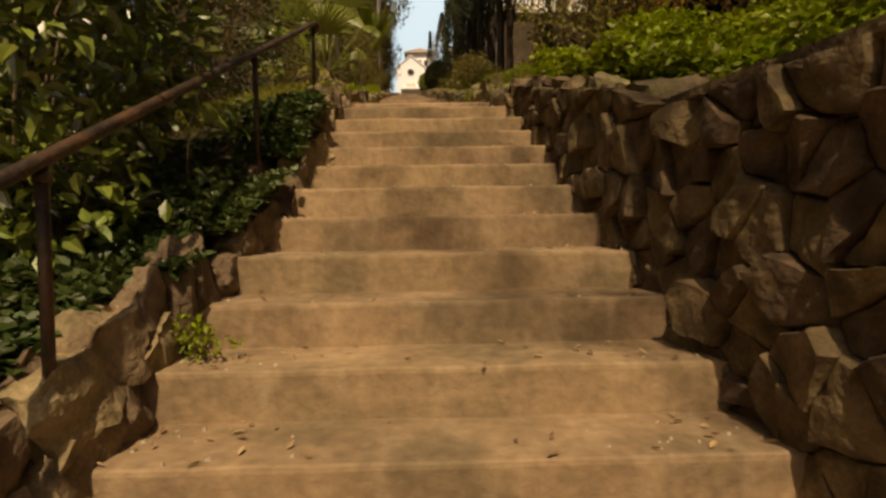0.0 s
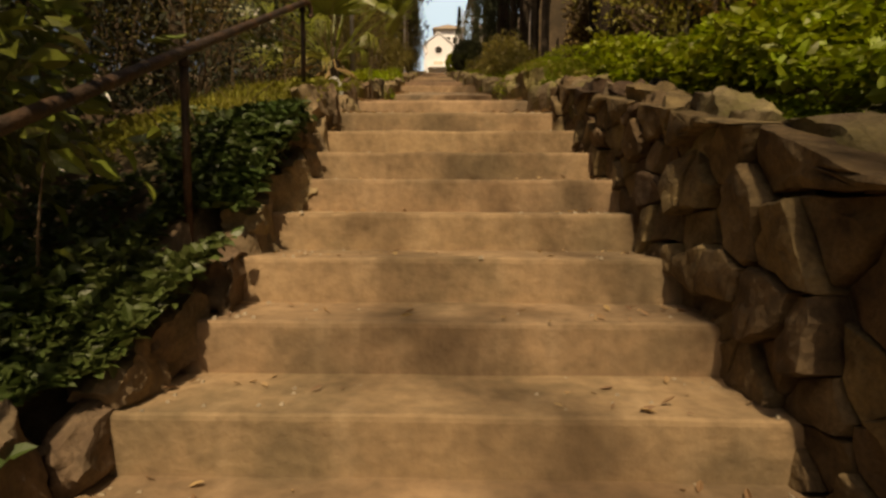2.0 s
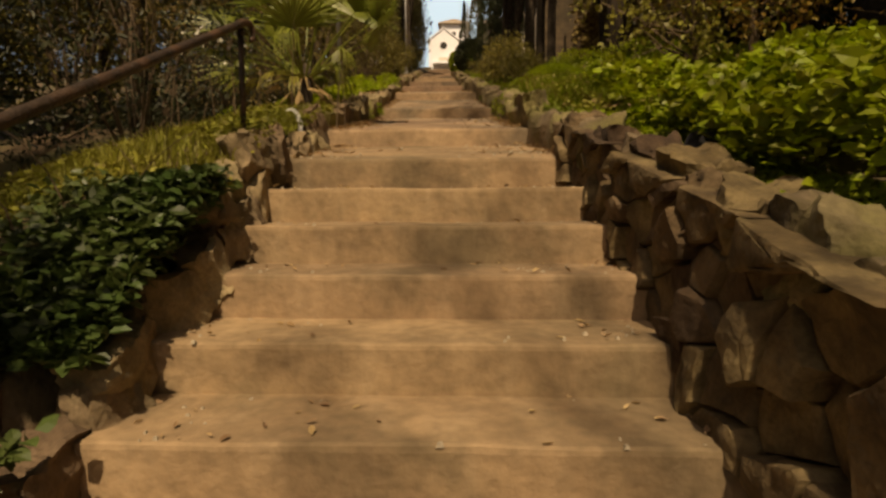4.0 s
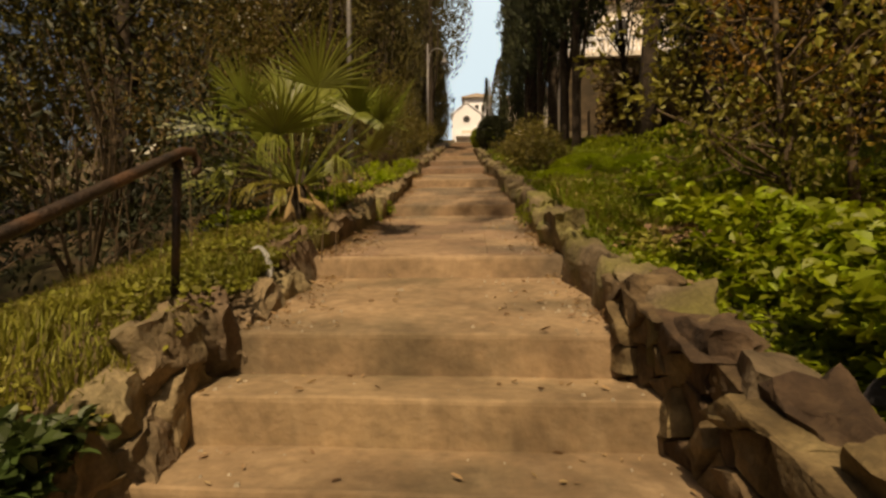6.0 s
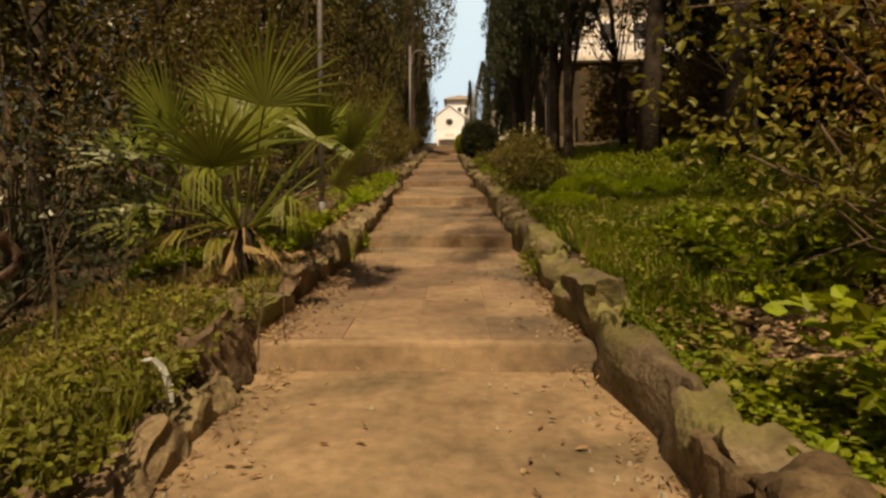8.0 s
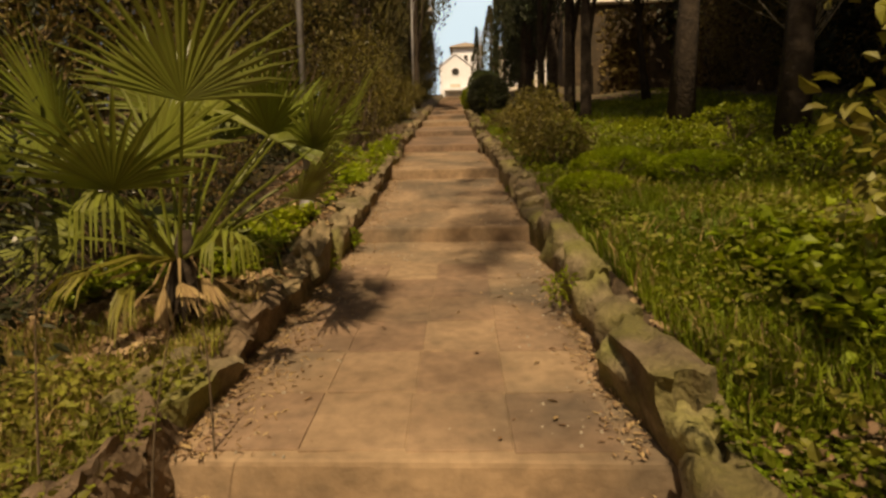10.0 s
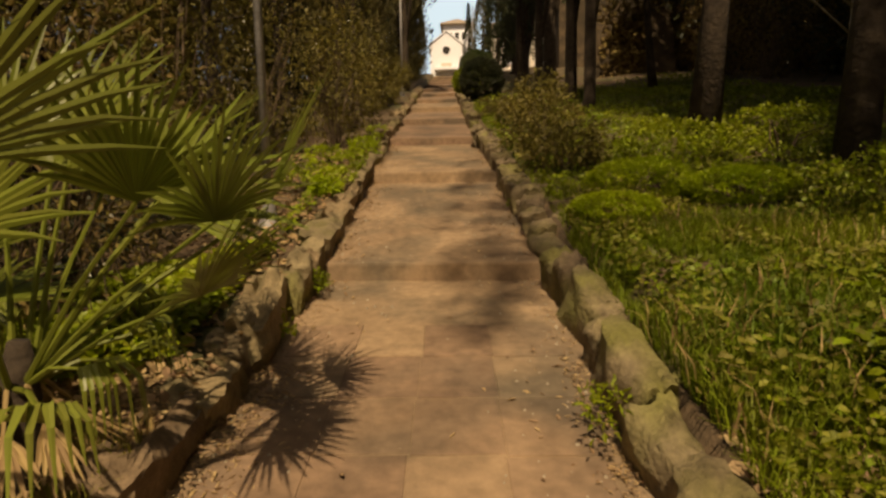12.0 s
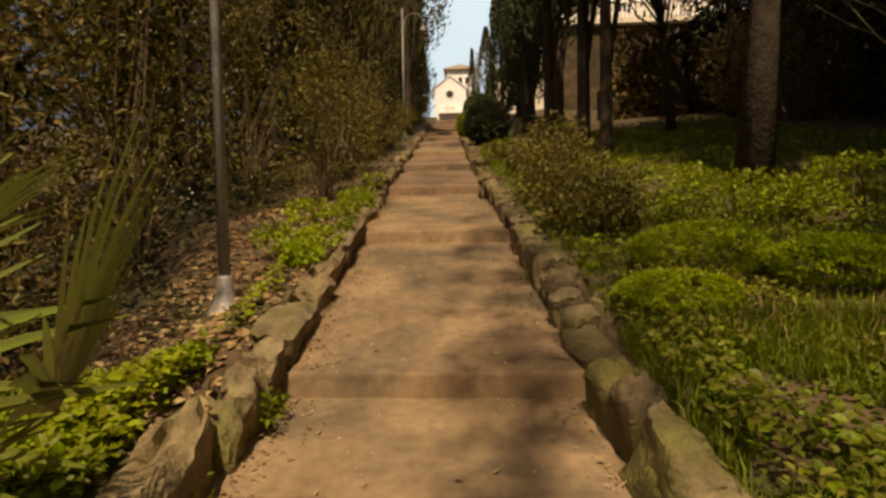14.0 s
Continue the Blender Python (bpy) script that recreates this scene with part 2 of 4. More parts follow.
BANK_L = line_through([(-30, -0.8), (1.0, 0.80), (2.6, 1.44), (3.33, 1.86), (4.9, 2.66), (5.74, 2.86), (7.05, 3.16), (9.87, 3.84), (12.7, 4.57), (55, 15.25), (160, 30.1)])


def ground_right(x, y):
    off = np.maximum(x - EDGE_R(y) - 0.25, 0)
    return WALL_TOP(y) - 0.03 + 0.10 * np.minimum(off, 6) + 0.05 * np.sin(1.7 * x + 0.8 * y) * np.minimum(off, 1)


def ground_left(x, y):
    off = np.maximum(EDGE_L(y) - 0.2 - x, 0)
    fall = np.interp(y, [0, 5.5, 8.5, 30], [0.42, 0.36, 0.10, 0.02])
    return BANK_L(y) - 0.02 - fall * np.maximum(off - 0.35, 0) * np.where(off > 8, 8 / np.maximum(off, 8), 1) + 0.05 * np.sin(1.3 * x + 0.9 * y) * np.minimum(off, 1) - 0.2 * np.exp(-(((y - 10.7) / 1.6) ** 2)) * np.clip((off - 0.2) / 0.4, 0, 1)


def ground_at(x, y):
    x, y = np.asarray(x, float), np.asarray(y, float)
    return np.where(x > (EDGE_L(y) + EDGE_R(y)) / 2, ground_right(x, y), ground_left(x, y))


def build_ground():
    ys = np.concatenate([np.arange(-30, -2, 4.0), np.arange(-2, 20, 0.25), np.arange(20, 60, 1.0), [60, 80, 110, 160, 400, 1500]])
    out = np.array([0.2, 0.3, 0.45, 0.65, 0.9, 1.2, 1.6, 2.0, 2.5, 3, 3.6, 4.3, 5.2, 6.5, 8, 11, 16, 25, 45, 100, 400, 1500])
    rows = []
    for y in ys:
        yy = min(y, 160)
        low = NOSE(yy) - 0.35
        row = [(EDGE_L(yy) - o, y, float(ground_left(np.array(EDGE_L(yy) - o), yy))) for o in out[::-1]]
        row += [(EDGE_L(yy) - 0.17, y, low), (EDGE_R(yy) + 0.17, y, low)]
        row += [(EDGE_R(yy) + o, y, float(ground_right(np.array(EDGE_R(yy) + o), yy))) for o in out]
        rows.append(row)
    w = len(rows[0])
    F = [(i * w + j, i * w + j + 1, (i + 1) * w + j + 1, (i + 1) * w + j) for i in range(len(rows) - 1) for j in range(w - 1)]
    ob = new("ground", mesh_of("ground", np.array(rows).reshape(-1, 3), F, EARTH, True))
    tagged(ob, "brown hillside earth with leaf litter and moss", "ground", kind="structure")


build_ground()
back = new("backdrop", mesh_of("backdrop", [(-260, 900, 60), (220, 900, 60), (220, 900, 700), (-260, 900, 700)], [(0, 1, 2, 3)], SKY_FAR))
tagged(back, "pale hazy blue sky far behind the hill", "sky", kind="structure")


# ---- stair and sloping path ----
def slab(name, y0, y1, z0, z1, drop, parent, material, x_in=0.0):
    """One tread or ramp piece as a block whose front edge is rounded and a little worn."""
    n = 13
    V, F = [], []
    prof = [(y0 + 0.006, -drop), (y0, -0.02), (y0 + 0.003, -0.006), (y0 + 0.012, 0.0), (y0 * 0.5 + y1 * 0.5, 0.0), (y1 + 0.03, 0.0), (y1 + 0.03, -drop)]
    for y, dz in prof:
        s = min(max((y - y0) / (y1 - y0), 0), 1)
        for i in range(n):
            x = EDGE_L(y) - 0.10 + (EDGE_R(y) - EDGE_L(y) + 0.22) * i / (n - 1)
            worn = 0.006 * noise.noise(Vector((x * 3, y * 2, 1.0))) if -0.02 < dz <= 0 else 0
            V.append((x, y + 0.008 * noise.noise(Vector((x * 4, y0 * 7, 5.0))), z0 + (z1 - z0) * s + dz + worn))
    m = len(prof)
    F = [(i * n + j, i * n + j + 1, (i + 1) * n + j + 1, (i + 1) * n + j) for i in range(m - 1) for j in range(n - 1)]
    F += [tuple(i * n for i in range(m)), tuple(i * n + n - 1 for i in range(m))[::-1], tuple(range(n))[::-1] + tuple((m - 1) * n + j for j in range(n))]
    return part(name, mesh_of(name, V, F, material), parent)


stair = thing("stair", (0, 0, 0), "flight of worn tan concrete garden steps", "stairs", kind="structure")
NOSES = [5.13 - 0.3575 * k for k in range(20, 0, -1)] + [5.13]
for a, b in zip(NOSES[:-1], NOSES[1:]):
    slab("step", a, b, NOSE(a), NOSE(a) + 0.006, 0.24, stair, CONCRETE)
slab("step", 5.13, 6.45, 2.575, 2.785, 0.24, stair, CONCRETE)
landing = thing("landing", (0, 0, 0), "concrete landing at the foot of the steps", "pavement", kind="structure")
slab("slab", -12, NOSES[0], -1.4, NOSE(NOSES[0]) - 0.17, 0.2, landing, CONCRETE)

path = thing("path", (0, 0, 0), "sloping path of worn square paving slabs with low steps", "path", kind="structure")
RISERS = [6.45, 9.7, 12.7, 15.8, 19.0, 22.2, 25.5, 28.8, 32.2, 36, 40, 44, 48, 51.5, 54]
for a, b in zip(RISERS[:-1], RISERS[1:]):
    slab("bed", a, b, NOSE(a) - 0.002, NOSE(b) - 0.13, 0.26, path, PAVING)


def walk_z(y):
    """Height of the treads and ramps at y."""
    edges = NOSES + RISERS
    k = max(i for i, e in enumerate(edges) if e <= y + 1e-6)
    a, b = edges[k], edges[k + 1]
    if a < 5.12:
        return NOSE(a)
    return NOSE(a) + (NOSE(b) - 0.13 - NOSE(a)) * (y - a) / (b - a)


# ---- stones ----
def cells(points, y0, y1, lo, hi):
    """Voronoi cells of points (y, z), kept between the curves lo and hi."""
    out = []
    for i, p in enumerate(points):
        poly = [np.array(q) for q in ((p[0] - 0.5, p[1] - 0.5), (p[0] + 0.5, p[1] - 0.5), (p[0] + 0.5, p[1] + 0.5), (p[0] - 0.5, p[1] + 0.5))]
        for j, q in enumerate(points):
            if i == j or np.linalg.norm(q - p) > 1.1:
                continue
            mid, nrm = (p + q) / 2, q - p
            kept = []
            for a, b in zip(poly, poly[1:] + poly[:1]):
                da, db = (a - mid) @ nrm, (b - mid) @ nrm
                if da <= 0:
                    kept.append(a)
                if da * db < 0:
                    kept.append(a + (b - a) * da / (da - db))
            poly = kept
            if len(poly) < 3:
                break
        if len(poly) < 3:
            continue
        poly = [np.array((min(max(a[0], y0), y1), a[1])) for a in poly]
        poly = [np.array((a[0], min(max(a[1], lo(a[0])), hi(a[0])))) for a in poly]
        area = 0.5 * abs(sum(a[0] * b[1] - a[1] * b[0] for a, b in zip(poly, poly[1:] + poly[:1])))
        if area > 0.006:
            out.append(poly)
    return out


def stone_face(poly, depth, seed):
    """A rough stone over a polygon: returns (y, z, out) rings and faces."""
    r = np.random.default_rng(seed)
    pts = []
    for a, b in zip(poly, poly[1:] + poly[:1]):
        k = max(1, int(np.linalg.norm(b - a) / 0.045))
        pts += [a + (b - a) * s / k for s in range(k)]
    pts = np.array(pts)
    mid = pts.mean(0)
    d = pts - mid
    size = np.linalg.norm(d, axis=1)
    n = len(pts)
    skin = d * (1 - 0.005 / np.maximum(size, 0.03))[:, None] * (1 + r.normal(0, 0.022, n))[:, None]
    tilt = r.normal(0, 0.13, 2)
    V = []
    for scale_in, out_by in ((1.0, -0.10), (1.0, depth * 0.5), (0.985, depth * 0.86), (0.93, depth), (0.66, depth * 1.03), (0.33, depth * 1.03)):
        V.append(np.column_stack([skin * scale_in + mid, out_by + (skin @ tilt) * scale_in * (out_by > 0)]))
    V.append(np.array([[*mid, depth * 1.03]]))
    V = np.concatenate(V)
    for i in range(n, len(V)):
        q = Vector((V[i, 0] * 6, V[i, 1] * 6, V[i, 2] * 6 + seed))
        V[i, 2] += 0.016 * noise.noise(q) + 0.016 * noise.noise(q * 3.3)
        V[i, :2] += 0.010 * noise.noise(q * 2.1 + Vector((5, 0, 0)))
    F = [(k * n + i, k * n + (i + 1) % n, (k + 1) * n + (i + 1) % n, (k + 1) * n + i) for k in range(5) for i in range(n)]
    F += [(5 * n + i, 5 * n + (i + 1) % n, 6 * n) for i in range(n)]
    return V, F


def rock_mesh(name, seed, material, sharp=0.16):
    """A weathered block, about 1 x 1 x 1, with broken faces."""
    r = np.random.default_rng(seed)
    bm = bmesh.new()
    bmesh.ops.create_cube(bm, size=1.0)
    bmesh.ops.subdivide_edges(bm, edges=bm.edges[:], cuts=8, use_grid_fill=True)
    cuts = [(Vector(unit(r.normal(size=3))), 0.48 + 0.14 * r.random()) for _ in range(8)]
    for v in bm.verts:
        for nrm, at in cuts:
            over = v.co.dot(nrm) - at
            if over > 0:
                v.co -= nrm * over * 0.9
        q = v.co * 2.3 + Vector((seed * 3.1, 0, 0))
        v.co += Vector((noise.noise(q), noise.noise(q + Vector((9, 0, 0))), noise.noise(q + Vector((0, 9, 0))))) * sharp
        v.co += Vector((noise.noise(q * 3), noise.noise(q * 3 + Vector((9, 0, 0))), noise.noise(q * 3 + Vector((0, 9, 0))))) * sharp * 0.4
        v.co += Vector((noise.noise(q * 8), noise.noise(q * 8 + Vector((9, 0, 0))), noise.noise(q * 8 + Vector((0, 9, 0))))) * sharp * 0.2
    me = bpy.data.meshes.new(name)
    bm.to_mesh(me)
    bm.free()
    me.materials.append(material)
    me.shade_smooth()
    me.set_sharp_from_angle(angle=0.6)
    return me


ROCKS = [rock_mesh("stone", s, STONE) for s in range(6)]
TANS = [rock_mesh("stone", 40 + s, TAN_STONE) for s in range(6)]
CURBS = [rock_mesh("stone", 20 + s, CURB, 0.12) for s in range(6)]


def build_wall_right():
    wall = new("wall_right")
    tagged(wall, "dry-laid wall of dark brown rubble stone beside the steps", "wall", kind="structure")
    ys = np.arange(-3, 5.45, 0.2)
    V, F = [], []
    for y in ys:
        b, t = NOSE(y) - 0.5, WALL_TOP(y) - 0.11
        x = EDGE_R(y)
        V += [(x + 0.06, y, b), (x + 0.06, y, t), (x + 0.32, y, t), (x + 0.32, y, b)]
    for i in range(len(ys) - 1):
        for j in range(4):
            k = (j + 1) % 4
            F.append((4 * i + j, 4 * i + k, 4 * i + 4 + k, 4 * i + 4 + j))
    F += [(0, 1, 2, 3), tuple(4 * (len(ys) - 1) + j for j in (3, 2, 1, 0))]
    part("core", mesh_of("core", V, F, MORTAR), wall)
    pts, r = [], np.random.default_rng(11)
    y = -1.5
    while y < 5.4:
        step = 0.36 if y < 0 else 0.14 if y < 3.6 else 0.125
        lo, hi = NOSE(y) - 0.2, WALL_TOP(y)
        rows = max(1, int(round((hi - lo) / (0.185 if y < 3.6 else 0.15))))
        for k in range(rows):
            if y < 3.6 and r.random() < 0.16:
                continue
            pts.append(np.array((y + r.uniform(-0.10, 0.10), lo + (hi - lo) * (k + 0.5 + r.uniform(-0.33, 0.33)) / rows)))
        y += step
    for i, poly in enumerate(cells(pts, -1.5, 5.42, lambda q: NOSE(q) - 0.3, lambda q: WALL_TOP(q))):
        W, F = stone_face(poly, 0.035 + 0.085 * r.random() ** 1.5, 100 + i)
        V = np.column_stack([EDGE_R(W[:, 0]) + 0.07 - W[:, 2], W[:, 0], W[:, 1]])
        me = mesh_of("stone", V, F, STONE, True)
        me.set_sharp_from_angle(angle=0.6)
        part("stone", me, wall)
    # capping stones on the crest
    y = 2.95
    while y < 5.2:
        ln = 0.13 + 0.15 * r.random()
        ob = part("capstone", (ROCKS if r.random() < 0.5 else CURBS)[r.integers(6)], wall)
        ob.matrix_basis = pose(EDGE_R(y) + 0.115 + r.uniform(-0.02, 0.02), y + ln / 2, WALL_TOP(y + ln / 2) - 0.07 + r.uniform(-0.025, 0.02), 14 + r.uniform(-16, 16), 4 + r.uniform(-12, 12), r.uniform(-20, 20)) @ Matrix.Diagonal((0.17 + 0.07 * r.random(), ln * 1.12, 0.18 + 0.08 * r.random(), 1))
        y += ln
    # thin level coping at the near end and the squared end block
    y = -1.5
    while y < 2.5:
        ln = min(0.8, 2.56 - y)
        bm = bmesh.new()
        bmesh.ops.create_cube(bm, size=1.0)
        bmesh.ops.scale(bm, vec=(0.42, ln - 0.012, 0.05), verts=bm.verts)
        bmesh.ops.bevel(bm, geom=bm.edges[:], offset=0.012, segments=2, affect="EDGES")
        me = bpy.data.meshes.new("coping")
        bm.to_mesh(me)
        bm.free()
        me.materials.append(STONE)
        ob = part("coping", me, wall)
        ob.matrix_basis = pose(EDGE_R(y + ln / 2) + 0.22, y + ln / 2, WALL_TOP(y + ln / 2) + 0.012, 2.5, 0, 4)
        y += ln
    ob = part("end_block", CURBS[2], wall, "squared tan end block")
    ob.matrix_basis = pose(1.24, 2.72, 2.03, 0, 0, 5) @ Matrix.Diagonal((0.40, 0.36, 0.24, 1))


def build_wall_left():
    wall = new("wall_left")
    tagged(wall, "low bank wall of tan broken stone with ivy", "wall", kind="structure")
    r = np.random.default_rng(8)
    y = 0.2
    while y < 6.5:
        ln = 0.16 + 0.17 * r.random()
        foot = NOSE(y + ln / 2) - 0.12
        h = BANK_L(y + ln / 2) + 0.02 - foot - (0.14 if 2.3 < y < 4.1 or 5.0 < y < 5.9 else 0)
        rows = max(1, int(round(h / 0.22)))
        for k in range(rows):
            ob = part("stone", TANS[r.integers(6)], wall)
            ob.matrix_basis = pose(EDGE_L(y) - 0.05 - 0.035 * k + r.uniform(-0.025, 0.015), y + ln / 2 + r.uniform(-0.06, 0.06), foot + h * (k + 0.5) / rows, 22 + r.uniform(-22, 22), -12 + r.uniform(-15, 15), r.uniform(-20, 20)) @ Matrix.Diagonal((0.13 + 0.06 * r.random(), ln * 1.2, h / rows * r.uniform(1.1, 1.35), 1))
        if r.random() < 0.8 and not (2.3 < y < 4.1 or 5.0 < y < 5.9):
            ob = part("stone", TANS[r.integers(6)], wall)
            ob.matrix_basis = pose(EDGE_L(y) - 0.17, y + ln * r.uniform(0.2, 0.8), BANK_L(y + ln / 2) - 0.08, r.uniform(14, 40), -10 + r.uniform(-15, 15), r.uniform(-25, 25)) @ Matrix.Diagonal((0.15, ln * 0.9, 0.16, 1))
        y += ln * 0.92
    ob = part("stone", TANS[1], wall)
    ob.matrix_basis = pose(-0.92, 4.85, 2.50, 18, -14, 10) @ Matrix.Diagonal((0.15, 0.22, 0.34, 1))


def build_curb(name, side, y0, y1, seed):
    curb = new(name)
    tagged(curb, "rough edging of long mossy stones along the path", "curb", kind="structure")
    r = np.random.default_rng(seed)
    y = y0
    while y < y1:
        ln = r.choice([0.13, 0.18, 0.24] if side > 0 and 9.75 < y < 14 else [0.2, 0.35, 0.55, 0.75]) * r.uniform(0.85, 1.1)
        edge = (EDGE_R(y + ln / 2) + 0.11) if side > 0 else (EDGE_L(y + ln / 2) - 0.11)
        crest = (WALL_TOP if side > 0 else BANK_L)(y + ln / 2) + (r.uniform(-0.09, 0.04) if side > 0 else r.uniform(-0.06, 0.02))
        h = crest - walk_z(y + ln / 2) + 0.2
        ob = part("stone", (CURBS if side > 0 or r.random() < 0.4 else TANS)[r.integers(6)], curb)
        ob.matrix_basis = pose(edge + side * r.uniform(0, 0.03), y + ln / 2, crest - h / 2, 11 + r.uniform(-7, 7), -9 * side + r.uniform(-8, 8), 3 + r.uniform(-10, 10)) @ Matrix.Diagonal((0.17 + 0.07 * r.random(), ln * 1.06, h * 1.12, 1))
        if side > 0 and r.random() < 0.75:
            ob = part("stone", CURBS[r.integers(6)], curb)
            ob.matrix_basis = pose(edge + 0.21 + 0.08 * r.random(), y + ln / 2, crest - 0.10 + r.uniform(-0.03, 0.03), 11 + r.uniform(-10, 10), r.uniform(-16, 16), r.uniform(-30, 30)) @ Matrix.Diagonal((0.22, max(ln, 0.25) * 0.9, 0.2, 1))
        y += ln


build_wall_right()
build_wall_left()
build_curb("curb_right_lower", 1, 5.3, 6.4, 21)
build_curb("curb_right", 1, 6.5, 30, 3)
build_curb("curb_left", -1, 6.5, 30, 4)


# ---- handrail ----
def build_handrail():
    rail = thing("handrail", (-1.02, 1.5, 1.1), "old rusty brown iron pipe handrail on thin posts", "handrail")
    z = lambda y: 1.558 + (y - 1.338) * 0.472
    line = [(-1.02, y, z(y), 0.021) for y in np.arange(-1.6, 5.01, 0.3)] + [(-1.01, 5.08, z(5.08) + 0.004, 0.021), (-1.0, 5.14, z(5.14) - 0.012, 0.020), (-0.99, 5.17, z(5.14) - 0.05, 0.019), (-0.985, 5.16, z(5.14) - 0.09, 0.016), (-0.985, 5.12, z(5.14) - 0.11, 0.012)]
    V, F = tubes([line], 10)
    part("pipe", mesh_of("pipe", V - np.array([-1.02, 1.5, 1.1]), F, IRON, True), rail)
    for y in (-0.4, 1.48, 3.33, 5.06):
        foot = float(ground_at(-1.02, y)) - 0.12
        V, F = tubes([[(-1.02, y, foot, 0.017), (-1.02, y, z(y) - 0.01, 0.017)], [(-1.02, y, z(y) - 0.06, 0.024), (-1.02, y, z(y) - 0.03, 0.024)]], 8)
        part("post", mesh_of("post", V - np.array([-1.02, 1.5, 1.1]), F, IRON, True), rail)


build_handrail()


# ---- lamp posts ----
def build_lamp(x, y, height, lean=0.0, way=1):
    z = float(ground_at(x, y))
    lamp = thing("street_lamp", (x, y, z - 0.04), "slim grey metal lamp post with curved arm and bell shade", "street lamp", "path lamps")
    V, F = tubes([[(0, 0, 0, 0.040), (-lean * height, 0, height, 0.032)]], 12)
    part("pole", mesh_of("pole", V, F, POLE, True), lamp)
    V, F = tubes([[(0, 0, -0.08, 0.125), (0, 0, 0.03, 0.125), (0, 0, 0.05, 0.10), (0, 0, 0.10, 0.08), (0, 0, 0.18, 0.062), (0, 0, 0.26, 0.054), (0, 0, 0.28, 0.046)]], 16)
    part("base", mesh_of("base", V, F, POLE, True), lamp)
    a = np.linspace(0, np.pi, 12)
    arm = [(-lean * height + way * 0.04, 0, height - 1.1, 0.018), (-lean * height + way * 0.08, 0, height - 0.6, 0.018)] + [(-lean * height + way * (0.40 - 0.32 * np.cos(q)), 0, height - 0.5 + 0.32 * np.sin(q), 0.018) for q in a] + [(-lean * height + way * 0.72, 0, height - 0.62, 0.018)]
    V, F = tubes([arm], 8)
    part("arm", mesh_of("arm", V, F, POLE, True), lamp)
    V, F = tubes([[(0, 0, 0.16, 0.02), (0, 0, 0.1, 0.05), (0, 0, 0.02, 0.08), (0, 0, -0.06, 0.15), (0, 0, -0.09, 0.2), (0, 0, -0.085, 0.19)]], 16)
    part("shade", mesh_of("shade", V + np.array([-lean * height + way * 0.72, 0, height - 0.75]), F, POLE, True), lamp)


build_lamp(-1.68, 10.62, 6.2, 0.014, -1)
build_lamp(-2.2, 26.0, 4.6)
build_lamp(0.55, 40.0, 4.2)


# ---- plants ----
def bush(name, where, radii, n, leaf, material, label, category="shrub", clumps=40, spread=0.16, stems=7, stem_mat=None, group="", ratio=0.5, low=0.0, blossoms=0, shell=0.55, foot=None, uneven=0.35):
    """A shrub on the ground: stems from the foot and leaves in clumps."""
    x, y = where
    z = float(ground_at(x, y)) - 0.03 if foot is None else foot
    ob = thing(name, (x, y, z), label, category, group)
    c = np.array([0, 0, radii[2] * (1 - low)])
    P, D = clumped(n, c, radii, clumps, spread, shell, uneven)
    P[:, 2] = np.maximum(P[:, 2], 0.02)
    N = unit(np.array([0, 0, 1.0]) + 0.7 * rng.normal(size=(n, 3)))
    L = leaf * rng.uniform(0.6, 1.25, n)
    V, F = leaves(P, unit(D + 0.6 * rng.normal(size=(n, 3))), N, L, L * ratio)
    part("foliage", mesh_of("foliage", V, F, material), ob)
    if stems:
        tips, _ = clumped(stems, c, np.array(radii) * 0.8, stems, 0.02)
        lines = []
        for t in tips:
            m = t * [0.4, 0.4, 0.55] + rng.normal(size=3) * 0.05 * radii[0]
            lines.append([(0.1 * t[0], 0.1 * t[1], 0, 0.012), (*m, 0.008), (*t, 0.004)])
        V, F = tubes(lines, 5)
        part("branchwork", mesh_of("branchwork", V, F, stem_mat or TWIG), ob, kind="stuff")
    if blossoms:
        P, D = clumped(blossoms, c, np.array(radii) * 1.02, max(4, blossoms // 12), 0.07)
        V, F = leaves(P, ball(blossoms), ball(blossoms), 0.035, 0.03)
        part("blossom", mesh_of("blossom", V, F, BLOSSOM), ob, "small white blossoms")
    return ob


